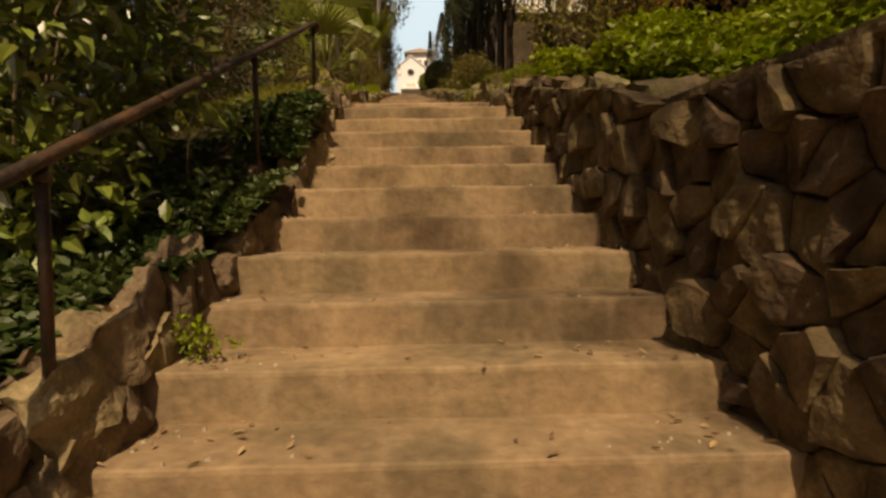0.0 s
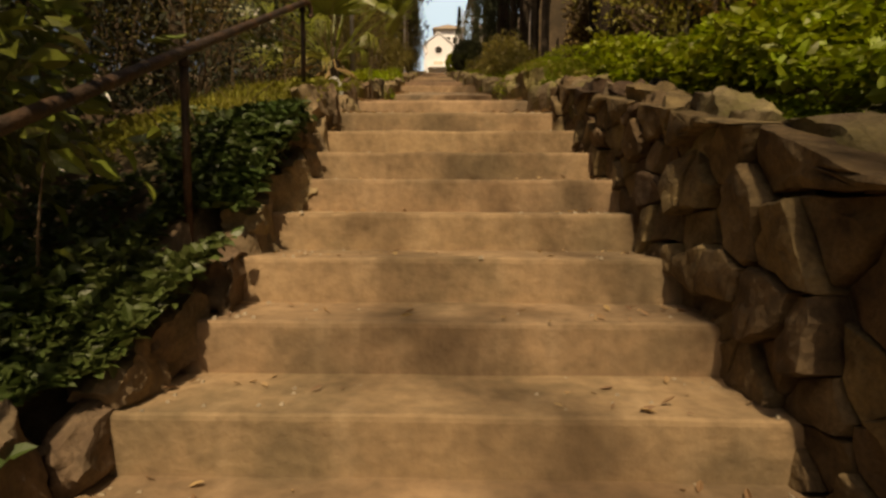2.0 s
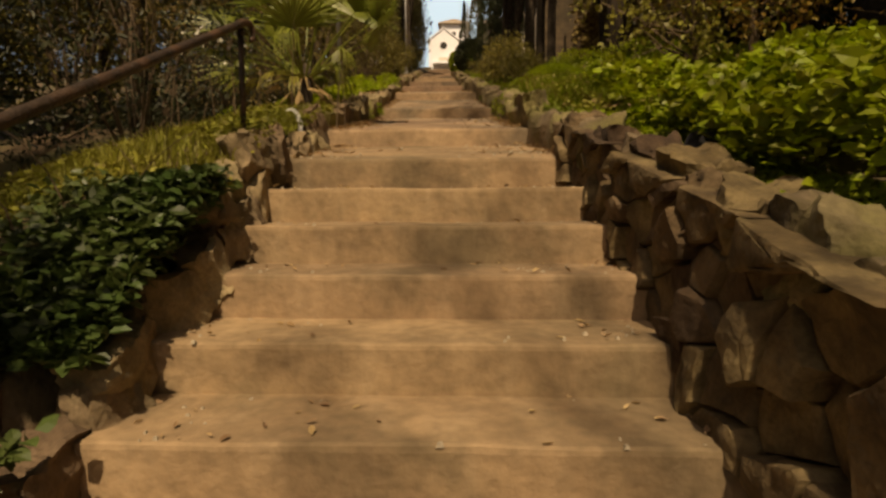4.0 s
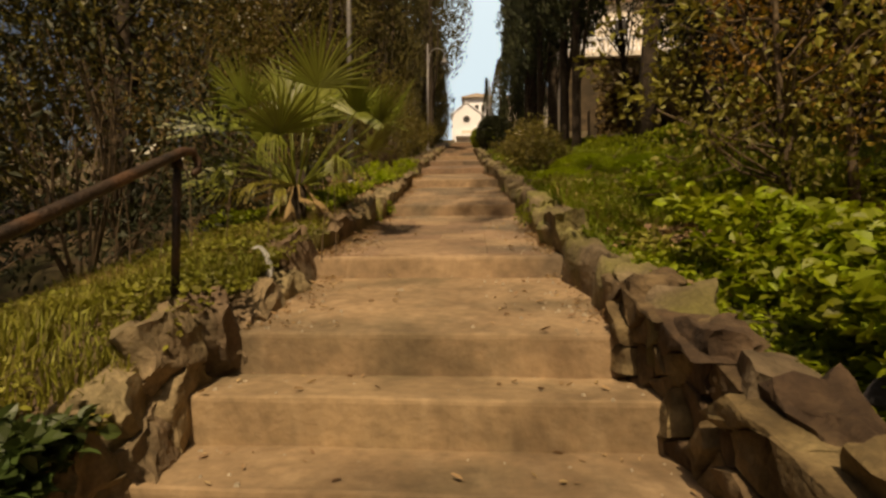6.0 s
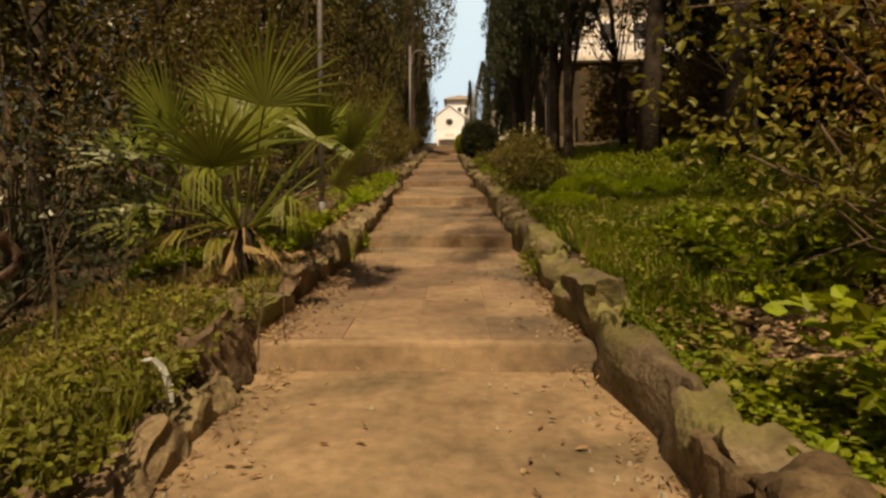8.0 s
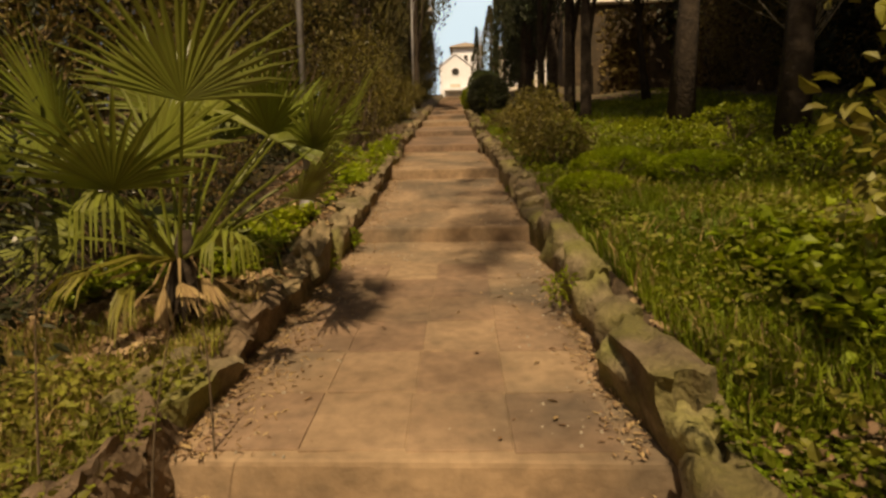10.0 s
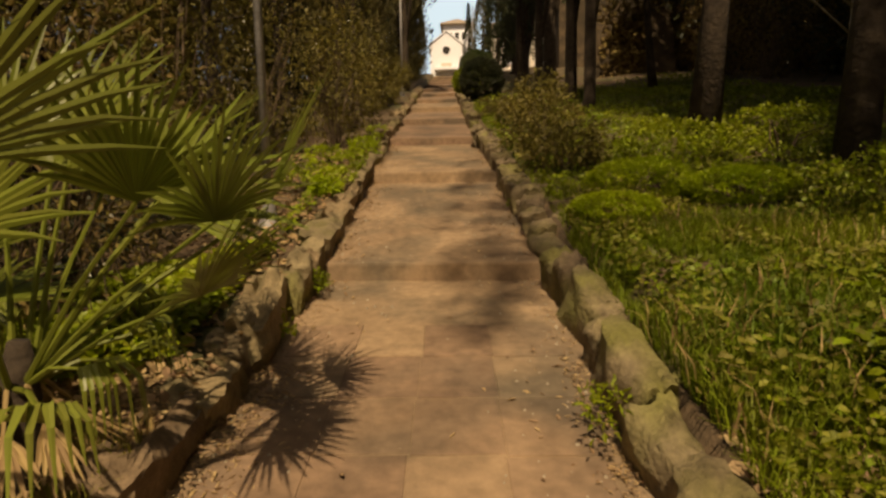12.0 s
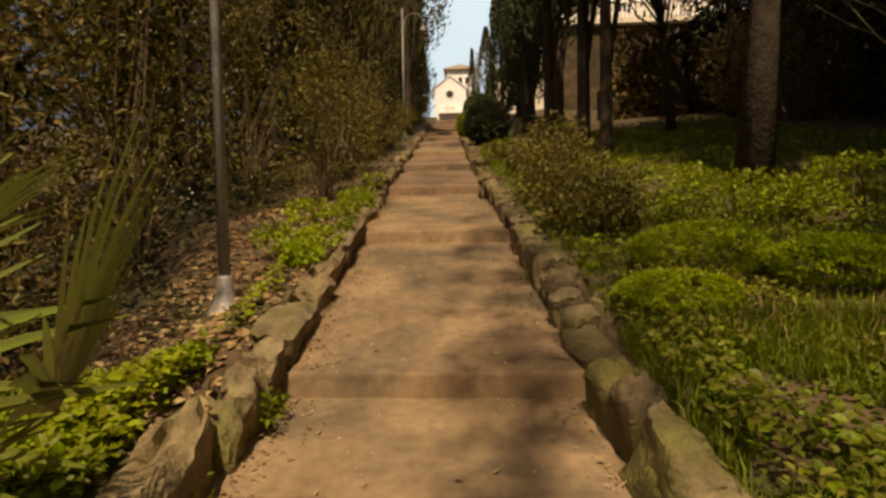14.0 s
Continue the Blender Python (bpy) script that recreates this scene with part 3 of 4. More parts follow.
def tree(name, where, height, trunk, crown, n, leaf, material, label, bare=1.5, clumps=60, spread=0.13, bark=None, limbs=9, group="", lean=(0, 0), blossoms=0, ratio=0.45, reach=(0, 0)):
    """A tapered trunk with limbs, and a crown (rx, ry, rz) centred on the upper part."""
    x, y = where
    z = float(ground_at(x, y)) - 0.05
    ob = thing(name, (x, y, z), label, "tree", group)
    top = np.array([lean[0], lean[1], height])
    c = np.array([lean[0] * 0.8 + reach[0], lean[1] * 0.8 + reach[1], bare + crown[2]])
    k = 9
    main = []
    for i in range(k):
        s = i / (k - 1)
        q = top * s + np.array([0.05 * np.sin(5 * s + x), 0.05 * np.cos(4 * s + y), 0]) * height * 0.15
        main.append((*q, trunk * ((1 - s) ** 0.7 * 0.92 + 0.06) * (1.35 if i == 0 else 1)))
    V, F = tubes([main], 10)
    part("trunk", mesh_of("trunk", V, F, bark or BARK, True), ob)
    if limbs:
        tips, _ = clumped(limbs, c, np.array(crown) * 0.85, limbs, 0.02)
        lines = []
        for t in tips:
            s = np.clip((t[2] / height) * rng.uniform(0.45, 0.8), 0.15, 0.9)
            a = top * s
            m = a * 0.45 + t * 0.55 + np.array([0, 0, 0.1 * height * rng.uniform(-0.5, 0.6)])
            m2 = t + rng.normal(size=3) * 0.25
            lines.append([(*a, trunk * 0.35), (*m, trunk * 0.2), (*t, trunk * 0.07)])
            lines.append([(*m, trunk * 0.14), (*((m + m2) / 2 + rng.normal(size=3) * 0.1), trunk * 0.08), (*m2, 0.006)])
        V, F = tubes(lines, 6)
        part("branchwork", mesh_of("branchwork", V, F, bark or BARK, True), ob, kind="stuff")
    if n:
        P, D = clumped(n, c, crown, clumps, spread, 0.45)
        N = unit(np.array([0, 0, 0.8]) + rng.normal(size=(n, 3)))
        L = leaf * rng.uniform(0.6, 1.3, n)
        V, F = leaves(P, unit(D + 0.8 * rng.normal(size=(n, 3))), N, L, L * ratio)
        part("crown", mesh_of("crown", V, F, material), ob)
    if blossoms:
        P, D = clumped(blossoms, c, crown, max(6, blossoms // 14), 0.05, 0.7)
        V, F = leaves(P, ball(blossoms), ball(blossoms), 0.045, 0.04)
        part("blossom", mesh_of("blossom", V, F, BLOSSOM), ob, "white blossoms")
    return ob


def cypress(where, height, radius, bare, n, trunk=0.16, spray=0.2, material=CYPRESS, label="tall dark green cypress with bare lower trunk"):
    x, y = where
    z = float(ground_at(x, y)) - 0.05
    ob = thing("cypress_tree", (x, y, z), label, "tree", "cypress row")
    V, F = tubes([[(0, 0, 0, trunk * 1.5), (0.02, 0, 0.3, trunk * 1.1), (0.04, 0.02, height * 0.4, trunk * 0.8), (0, 0, height * 0.95, 0.03)], [(0.05, 0, bare * 0.5, trunk * 0.5), (0.35, -0.1, bare + 0.6, trunk * 0.4), (0.45, -0.1, height * 0.5, 0.04)]], 10)
    part("trunk", mesh_of("trunk", V, F, BARK, True), ob)
    s = rng.random(n) ** 0.8
    zz = bare + (height - bare) * s
    wide = radius * np.minimum(1, (s + 0.05) * 7) ** 0.5 * np.clip((1 - s) * 1.6, 0.02, 1) ** 0.75
    a = rng.random(n) * 2 * np.pi
    lump = 0.82 + 0.25 * np.sin(3 * a + zz * 1.3 + x) * np.sin(zz * 2.1 + y + 2 * a)
    r = wide * lump * (0.5 + 0.42 * rng.random(n) ** 0.5)
    P = np.column_stack([np.cos(a) * r, np.sin(a) * r, zz])
    D = np.column_stack([np.cos(a) * 0.55, np.sin(a) * 0.55, np.ones(n)]) + 0.35 * rng.normal(size=(n, 3))
    L = spray * rng.uniform(0.5, 1.2, n)
    V, F = leaves(P, D, ball(n), L, L * 0.32)
    part("crown", mesh_of("crown", V, F, material), ob)


def carpet(name, n, x0, x1, y0, y1, leaf, material, label, height=0.1, kind_of="ground cover", patch=1.0, cut=-0.2, ratio=0.75, upright=0.3, side=1):
    """A bed of small leaves over the ground; x0 and x1 are distances out from the path's edge."""
    y = rng.uniform(y0, y1, n)
    out = x0 + (x1 - x0) * rng.random(n)
    x = np.where(side > 0, EDGE_R(y) + out, EDGE_L(y) - out)
    lump = np.array([noise.noise(Vector((a * 1.6 * patch, b * 1.6 * patch, 3.0 + side))) for a, b in zip(x, y)])
    keep = lump > cut
    x, y, lump = x[keep], y[keep], lump[keep]
    k = len(x)
    z = ground_at(x, y) + height * (0.15 + np.clip(lump + 0.5, 0, 1.2) * rng.random(k) ** 0.5)
    D = unit(rng.normal(size=(k, 3)) * [1, 1, 0.4] + [0, 0, upright])
    L = leaf * rng.uniform(0.55, 1.3, k)
    V, F = leaves(np.column_stack([x, y, z]), D, unit([0, -0.2, 1] + 0.45 * rng.normal(size=(k, 3))), L, L * ratio, 0.15)
    ob = new(name, mesh_of(name, V, F, material))
    return tagged(ob, label, kind_of, kind="stuff")


def grass(n, x0, x1, y0, y1, high, label, side=1, cut=-0.3, material=GRASS):
    y = rng.uniform(y0, y1, n)
    out = x0 + (x1 - x0) * rng.random(n) ** 1.2
    x = np.where(side > 0, EDGE_R(y) + out, EDGE_L(y) - out)
    lump = np.array([noise.noise(Vector((a * 1.1, b * 1.1, 8.0))) for a, b in zip(x, y)])
    keep = lump > cut
    x, y, lump = x[keep], y[keep], lump[keep]
    k = len(x)
    V, F = blades(np.column_stack([x, y, ground_at(x, y) - 0.01]), rng.normal(size=(k, 3)), high * rng.uniform(0.4, 1.2, k) * (0.7 + 0.6 * np.clip(lump + 0.4, 0, 1)), rng.uniform(0.004, 0.010, k), rng.uniform(0.2, 0.9, k))
    ob = new("grass", mesh_of("grass", V, F, material))
    return tagged(ob, label, "grass", kind="stuff")


# ---- palm ----
def build_palm(x, y):
    z = float(ground_at(x, y)) - 0.03
    palm = thing("fan_palm", (x, y, z), "bushy fan palm with green fans and dry lower leaves", "palm")
    V, F = tubes([[(0, 0, 0, 0.07), (0, 0, 0.15, 0.075), (0.02, 0, 0.36, 0.06), (0.03, 0, 0.5, 0.03)]], 10)
    part("trunk", mesh_of("trunk", V, F, BARK, True), palm)

    def fan(azimuth, rise, stalk, size, spread, material, label="", aim=None, limp=0.0):
        d = np.array([np.cos(azimuth) * np.cos(rise), np.sin(azimuth) * np.cos(rise), np.sin(rise)])
        base = np.array([0.05 * np.cos(azimuth), 0.05 * np.sin(azimuth), 0.36]) if rise > -0.2 else np.array([0.0, 0.0, 0.40])
        hub = base + d * stalk + np.array([0, 0, -0.08 * stalk * stalk])
        V, F = tubes([[(*base, 0.011), (*(base * 0.5 + hub * 0.5 + np.array([0, 0, 0.03])), 0.008), (*hub, 0.006)]], 5)
        me_v, me_f = [V], list(F)
        count = len(V)
        side = unit(np.cross(d, [0, 0, 1.0]))
        up = np.cross(side, d)
        tilt = unit(d * 0.85 + up * rng.uniform(-0.3, 0.5) + side * rng.uniform(-0.35, 0.35))
        if aim:
            tilt = unit(np.array(aim))
            side = unit(np.cross(tilt, [0.3, -0.7, 0.6]))
        nrm = unit(np.cross(side, tilt))
        k = max(7, int(18 * spread))
        for i in range(k):
            a = (i / (k - 1) - 0.5) * 2 * spread + rng.normal() * 0.02
            e = tilt * np.cos(a) + side * np.sin(a)
            s = unit(np.cross(e, nrm))
            ln = size * (1 - 0.25 * (abs(a) / spread) ** 2) * rng.uniform(0.82, 1.08)
            w = 0.008 + 0.006 * size
            sag = np.array([0, 0, -1.0]) * ln * (rng.uniform(0.02, 0.16) + limp)
            p = [hub, hub + e * ln * 0.42, hub + e * ln * (0.74 - 0.1 * limp) + sag * 0.35, hub + e * ln * (1 - 0.35 * limp) + sag]
            wd = [0.004, w * 1.15, w * 0.7, 0.0015]
            for q, b in zip(p, wd):
                me_v.append(np.array([q - s * b + nrm * b * 0.4, q, q + s * b + nrm * b * 0.4]))
            for j in range(3):
                o = count + j * 3
                me_f += [(o, o + 1, o + 4, o + 3), (o + 1, o + 2, o + 5, o + 4)]
            count += 12
        part("fan", mesh_of("fan", np.concatenate(me_v), me_f, material), palm, label)

    r = np.random.default_rng(2)
    for i in range(18):
        fan(i * 2.4 + r.uniform(-0.3, 0.3), r.uniform(0.4, 1.4), r.uniform(0.35, 1.0), r.uniform(0.42, 0.58), r.uniform(1.2, 1.7), PALM)
    for i in range(9):
        fan(i * 0.75 + r.uniform(-0.3, 0.3), r.uniform(0.1, 0.9), r.uniform(0.2, 0.6), r.uniform(0.28, 0.45), r.uniform(0.35, 0.7), PALM, limp=r.uniform(0.5, 1.0))
    for i in range(4):
        fan(3.3 + i * 0.5, r.uniform(-0.25, 0.0), r.uniform(0.3, 0.45), r.uniform(0.25, 0.35), 0.35, YOUNG, "yellowing low fan", limp=0.4)
    for i in range(9):
        fan(i * 0.7 + 0.3, r.uniform(-1.1, -0.4), 0.2, 0.27, 0.35, STRAW, "dry straw-brown hanging fan")
    fan(0.0, 0.93, 0.76, 0.50, 1.6, PALM, "bright sunlit green fan", (0.35, 0.5, 0.55))
    fan(3.2, 0.7, 0.8, 0.55, 1.5, PALM, "", (-0.4, 0.3, 0.5))
    fan(3.0, 0.25, 0.55, 0.5, 1.5, PALM, "", (-0.6, -0.2, 0.1))


build_palm(-1.32, 7.35)

# ---- left side ----
bush("laurel_shrub", (-1.9, 2.5), (0.85, 0.8, 1.55), 6600, 0.10, LAUREL, "dense shrub with broad glossy green leaves", clumps=90, spread=0.13)
bush("laurel_shrub", (-2.75, 3.7), (0.8, 1.0, 1.1), 3000, 0.10, LAUREL, "dense shrub with broad glossy green leaves", clumps=60, spread=0.15)
bush("laurel_shrub", (-3.1, 1.6), (0.8, 0.9, 1.6), 3600, 0.10, LAUREL, "dense shrub with broad glossy green leaves", clumps=60, spread=0.15)
bush("laurel_shrub", (-1.75, 1.2), (0.45, 0.5, 0.45), 900, 0.09, LAUREL, "low shrub with broad glossy green leaves", clumps=30, spread=0.15)
carpet("ivy", 5000, 0.14, 0.9, 0.6, 2.2, 0.055, IVY, "creeping dark green ivy behind the bank stones", 0.16, side=-1, cut=-0.25)
carpet("ivy", 4500, -0.03, 0.8, 2.1, 4.3, 0.048, IVY, "creeping dark green ivy over the bank stones", 0.16, side=-1, cut=-0.12)
carpet("ivy", 8000, 0.0, 1.5, 4.2, 6.8, 0.034, BANK, "low green ivy and weeds on the bank", 0.12, side=-1, cut=-0.25)
carpet("ivy", 9500, -0.02, 0.34, 2.1, 4.3, 0.05, IVY, "ivy trailing over the bank stones", 0.2, side=-1, cut=-0.45)
bush("laurel_shrub", (-1.5, 2.35), (0.32, 0.42, 0.3), 420, 0.10, LAUREL, "low shrub with broad glossy green leaves", clumps=22, spread=0.16)
# dark leaf carpet added to stand in for shade under the trees
carpet("undergrowth", 7000, 1.5, 4.5, 8.5, 16, 0.07, EVERGREEN_SHADE, "dark undergrowth added in place of shade on the wood's floor", 0.4, side=-1, cut=-0.4)
carpet("clover", 7000, 0.3, 1.6, 7.9, 9.6, 0.055, HERB, "patch of fresh round-leaved weeds", 0.16, side=-1, cut=-0.15)
carpet("weeds", 2600, 0.05, 0.42, 9.8, 16, 0.05, HERB, "low green weeds behind the edging stones", 0.12, side=-1, cut=0.0)
grass(11000, 0.08, 1.6, 4.4, 7.5, 0.15, "tufts of yellow-green grass on the sunny bank", -1, material=BANK)
grass(5000, 0.1, 1.6, 5.8, 7.6, 0.12, "dry straw-coloured grass on the bank", -1, material=STRAW)
carpet("leaf_litter", 9000, 0.12, 1.8, 5.8, 8.0, 0.05, DRY, "brown fallen leaves on the bank below the palm", 0.03, side=-1, cut=-0.5, upright=0.0)
carpet("leaf_litter", 3500, 0.1, 1.5, 7.5, 14, 0.06, DRY, "brown fallen leaves on bare earth", 0.03, side=-1, cut=-0.4, upright=0.0)

# below y 8 the near-black leaf paints shade onto the brown thicket
for i, (x, y, h) in enumerate([(-2.5, 6.5, 1.0), (-2.6, 8.7, 1.1), (-3.5, 4.8, 1.4), (-2.9, 5.2, 1.2), (-3.0, 7.6, 1.5), (-2.9, 9.6, 1.4), (-3.2, 12.0, 1.6), (-3.0, 14.2, 1.5), (-2.6, 16.6, 1.3), (-4.6, 6.4, 2.0), (-4.8, 9.0, 2.1), (-4.9, 12.5, 2.2), (-4.6, 16, 2.2), (-4.0, 3.9, 1.8)]):
    bush("thicket_shrub", (x, y), (1.0, 1.3, h), 2000 if y < 7 else 2900, 0.06, EVERGREEN_SHADE if y < 8 else BROWN if i % 3 and y < 9 else OLIVE, "tangled brown thicket shrub with thin bare stems", clumps=60, spread=0.14, stems=12 if y < 7 else 30, ratio=0.4, blossoms=26)
# below y 6 the trees get the same dark leaf as painted shade
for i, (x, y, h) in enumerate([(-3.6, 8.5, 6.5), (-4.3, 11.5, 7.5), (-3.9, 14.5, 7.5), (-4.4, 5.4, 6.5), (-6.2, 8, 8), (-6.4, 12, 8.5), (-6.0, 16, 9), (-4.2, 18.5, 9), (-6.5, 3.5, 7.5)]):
    tree("woodland_tree", (x, y), h, 0.10, (1.7, 1.9, h * 0.38), 3000, 0.09, EVERGREEN_SHADE if y < 6 else BROWN if i % 2 else OLIVE, "slender woodland tree with olive-brown spring foliage", bare=h * 0.24, clumps=90, limbs=9 if y < 6 else 16, group="left wood", blossoms=260 if i in (0, 1, 3) else 40)
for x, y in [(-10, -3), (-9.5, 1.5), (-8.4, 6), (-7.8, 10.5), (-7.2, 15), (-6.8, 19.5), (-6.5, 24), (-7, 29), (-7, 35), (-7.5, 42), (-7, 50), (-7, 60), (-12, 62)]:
    tree("background_tree", (x, y), 10, 0.2, (2.6, 3.0, 5.0), 11000, 0.22, OLIVE if 5 < y < 21 else EVERGREEN_SHADE, "dense tree at the back of the wood", bare=0.0, clumps=200, spread=0.11, limbs=10, group="left wood")
# these cypresses take the leaf colour with sunlight painted in
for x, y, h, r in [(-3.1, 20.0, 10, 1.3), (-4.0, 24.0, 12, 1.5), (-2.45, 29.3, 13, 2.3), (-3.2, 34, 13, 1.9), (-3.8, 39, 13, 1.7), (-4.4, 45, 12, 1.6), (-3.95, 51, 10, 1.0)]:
    cypress((x, y), h, r, 3.4 if r > 2 else 0.5, 11000, 0.15, material=LIT_CYPRESS, label="tall cypress with a broad crown, sunlight put into its golden-olive colour")
for x, y in [(-2.2, 19.3), (-2.35, 22.3), (-2.6, 25.6), (-2.7, 28.2), (-2.9, 32), (-3.1, 37), (-3.3, 43), (-3.5, 49)]:
    bush("roadside_shrub", (x, y), (0.6, 1.3, 0.7), 1800, 0.08, OLIVE, "twiggy olive-green shrub under the cypresses", clumps=50, stems=12)
bush("roadside_shrub", (-1.9, 14.2), (0.6, 0.8, 0.95), 1500, 0.07, OLIVE, "twiggy olive-green shrub beside the path", clumps=40, stems=20)
bush("roadside_shrub", (-2.1, 16.4), (0.65, 1.0, 1.1), 1700, 0.07, OLIVE, "twiggy olive-green shrub beside the path", clumps=40, stems=20)

# ---- right side ----
carpet("herb_bed", 20000, 0.24, 3.0, 2.6, 4.5, 0.055, HERB, "thick bed of bright green broad-leaved herbs", 0.42, cut=-0.6)
carpet("moss", 9000, 0.16, 0.5, 2.8, 6.6, 0.028, GRASS, "moss and tiny weeds on the wall's crest", 0.05, cut=-0.25)
carpet("herb_bed", 9000, 0.32, 3.0, 4.4, 5.5, 0.055, HERB, "low bed of bright green broad-leaved herbs", 0.34, cut=-0.35)
carpet("weeds", 6000, 0.2, 1.6, 4.1, 5.8, 0.035, HERB, "small green weeds behind the wall's crest", 0.07, cut=-3.0)
carpet("weeds", 2600, 0.25, 2.4, 5.3, 7.0, 0.045, BANK, "scattered yellow-green weeds on the earth", 0.14, cut=0.0)
carpet("leaf_litter", 7000, 0.2, 2.2, 5.0, 7.4, 0.05, DRY, "brown fallen leaves on the earth behind the edging", 0.03, cut=-0.6, upright=0.0)
carpet("herb_bed", 9000, 0.30, 2.4, 0.0, 2.7, 0.06, HERB, "thick bed of bright green broad-leaved herbs", 0.44, cut=-0.6)
carpet("herb_bed", 2600, 0.7, 2.4, 6.2, 7.6, 0.075, HERB, "bed of bright green broad-leaved herbs", 0.25, cut=-0.5)
carpet("weeds", 22000, 0.3, 6.0, 7.0, 22, 0.06, HERB, "low green weeds under the trees", 0.14, cut=-0.2)
carpet("weeds", 9000, 0.28, 2.9, 6.4, 12.5, 0.04, GRASS, "dense low green weeds beside the path", 0.10, cut=-0.9)
grass(22000, 0.22, 2.3, 6.3, 9.8, 0.18, "bright yellow-green grass beside the edging stones", cut=-0.3)
grass(2600, 0.22, 2.2, 6.3, 10.5, 0.22, "dry straw blades among the grass", cut=0.0, material=STRAW)
carpet("weeds", 9000, 0.26, 2.8, 6.4, 10.6, 0.034, BANK, "yellow-green weeds among the grass", 0.22, cut=-0.05)
grass(56000, 0.25, 6.0, 6.3, 20, 0.14, "lush green grass under the trees")
grass(8000, 0.24, 2.6, 6.4, 9.8, 0.20, "fresh green grass tufts behind the edging stones", cut=0.0)
for x, y, r, h in [(1.62, 10.7, 0.44, 0.19), (2.3, 10.3, 0.40, 0.15), (1.25, 10.1, 0.34, 0.13)]:
    bush("spurge_clump", (x, y), (r, r, h), 13000, 0.022, SPURGE, "rounded clump of bright yellow-green spurge", clumps=600, spread=0.035, stems=8, group="spurge clumps", ratio=0.5, shell=0.92, uneven=0.07)
for x, y, r, h in [(3.0, 9.6, 0.55, 0.24), (3.1, 11.2, 0.6, 0.25), (2.2, 11.6, 0.5, 0.22)]:
    bush("herb_clump", (x, y), (r, r, h), 2000, 0.04, HERB, "rounded clump of fresh green herbs in the grass", "herb", clumps=120, spread=0.09, stems=6, group="herb clumps", ratio=0.7, shell=0.85, uneven=0.25)
for x, y, r, h in [(1.15, 11.9, 0.42, 0.26), (1.1, 13.0, 0.5, 0.36), (1.25, 14.4, 0.55, 0.42), (1.1, 15.5, 0.4, 0.25), (0.75, 17.4, 0.4, 0.2)]:
    bush("low_shrub", (x, y), (r, r * 1.2, h), 1900, 0.06, OLIVE, "low olive-green shrub at the path's edge", clumps=40, stems=10)
for x, y, r in [(0.58, 22.3, 0.60), (0.12, 26.0, 0.46), (0.7, 27.6, 0.6), (0.75, 31, 0.7), (0.6, 36, 0.8)]:
    bush("clipped_hedge", (x, y), (r, r, r), 12000, 0.07, EVERGREEN_SHADE if y < 24 else HERB if y < 27 else IVY, "rounded green clipped hedge bush", "hedge", clumps=500, spread=0.035, shell=0.93, uneven=0.1)
tree("rusty_shrub", (1.8, 5.85), 2.0, 0.025, (0.85, 0.7, 0.8), 2700, 0.044, YOUNG, "small twiggy shrub with yellow-olive young leaves", bare=0.3, clumps=170, spread=0.06, bark=TWIG, limbs=26, lean=(-0.15, -0.2), ratio=0.6)
tree("rusty_shrub", (2.35, 6.2), 2.4, 0.03, (0.95, 0.9, 1.0), 3300, 0.044, RUST, "small twiggy shrub with reddish-orange young leaves", bare=0.3, clumps=160, spread=0.06, bark=TWIG, limbs=28, ratio=0.6)
tree("rusty_shrub", (2.9, 5.2), 2.7, 0.035, (1.1, 0.9, 1.1), 3500, 0.044, RUST, "small twiggy shrub with reddish-orange young leaves", bare=0.4, clumps=170, spread=0.06, bark=TWIG, limbs=28, ratio=0.6)
tree("pale_sapling", (4.88, 13.00), 2.6, 0.045, (0.8, 0.8, 0.7), 0, 0.05, OLIVE, "pale-barked bare sapling with forked twigs", bare=1.3, bark=PALE_BARK, limbs=14)
# many stand out of view; dense crowns added to keep sun off the wood
for x, y, h, tr in [(3.0, 12.65, 15, 0.155), (3.25, 10.45, 14, 0.13), (5.6, 9.5, 14, 0.17), (5.8, 4.6, 14, 0.16), (7.5, 12.5, 15, 0.2), (7.4, 7.5, 14, 0.2), (7.2, 2.5, 12, 0.2), (5.2, 1.2, 12, 0.16), (4.9, -3, 13, 0.16), (7.0, -4, 13, 0.2), (8.6, -0.5, 13, 0.2), (9.5, -6, 15, 0.2), (11, 2, 16, 0.2), (10.5, 6.5, 16, 0.2), (6.2, 12.4, 15, 0.14), (8.8, 10.5, 16, 0.2), (12.5, 12, 16, 0.2)]:
    tree("shade_tree", (x, y), h, tr, (2.3, 2.4, h * 0.27), 8000, 0.19, OLIVE, "tall dark-barked tree with a dense crown added for shade", bare=h * 0.46, clumps=160, spread=0.11, limbs=12, group="right wood", lean=(1.6, 0) if x < 4 else (0, 0))
for x, y, h, r, low, tr in [(2.56, 17.1, 11, 1.1, 3.0, 0.11), (2.5, 18.8, 11, 0.95, 3.0, 0.13), (2.0, 20.6, 12, 1.2, 2.6, 0.10), (2.86, 24.5, 12, 1.5, 2.8, 0.2), (1.95, 25.4, 12, 1.3, 2.6, 0.12), (2.55, 29.5, 12, 1.4, 1.6, 0.2), (2.8, 33, 12, 1.4, 0.8, 0.2), (1.85, 36.5, 9, 0.9, 0.3, 0.1), (2.9, 38, 11, 1.3, 0.5, 0.2)]:
    cypress((x, y), h, r, low, 9000, tr)
cypress((0.35, 46), 4.9, 0.36, 0.2, 1800, 0.08, 0.16)
cypress((1.35, 46), 6.2, 0.95, 0.2, 4000, 0.1, 0.2, LIT_CYPRESS, "young cypress by the chapel in the sunlit golden-olive leaf colour")
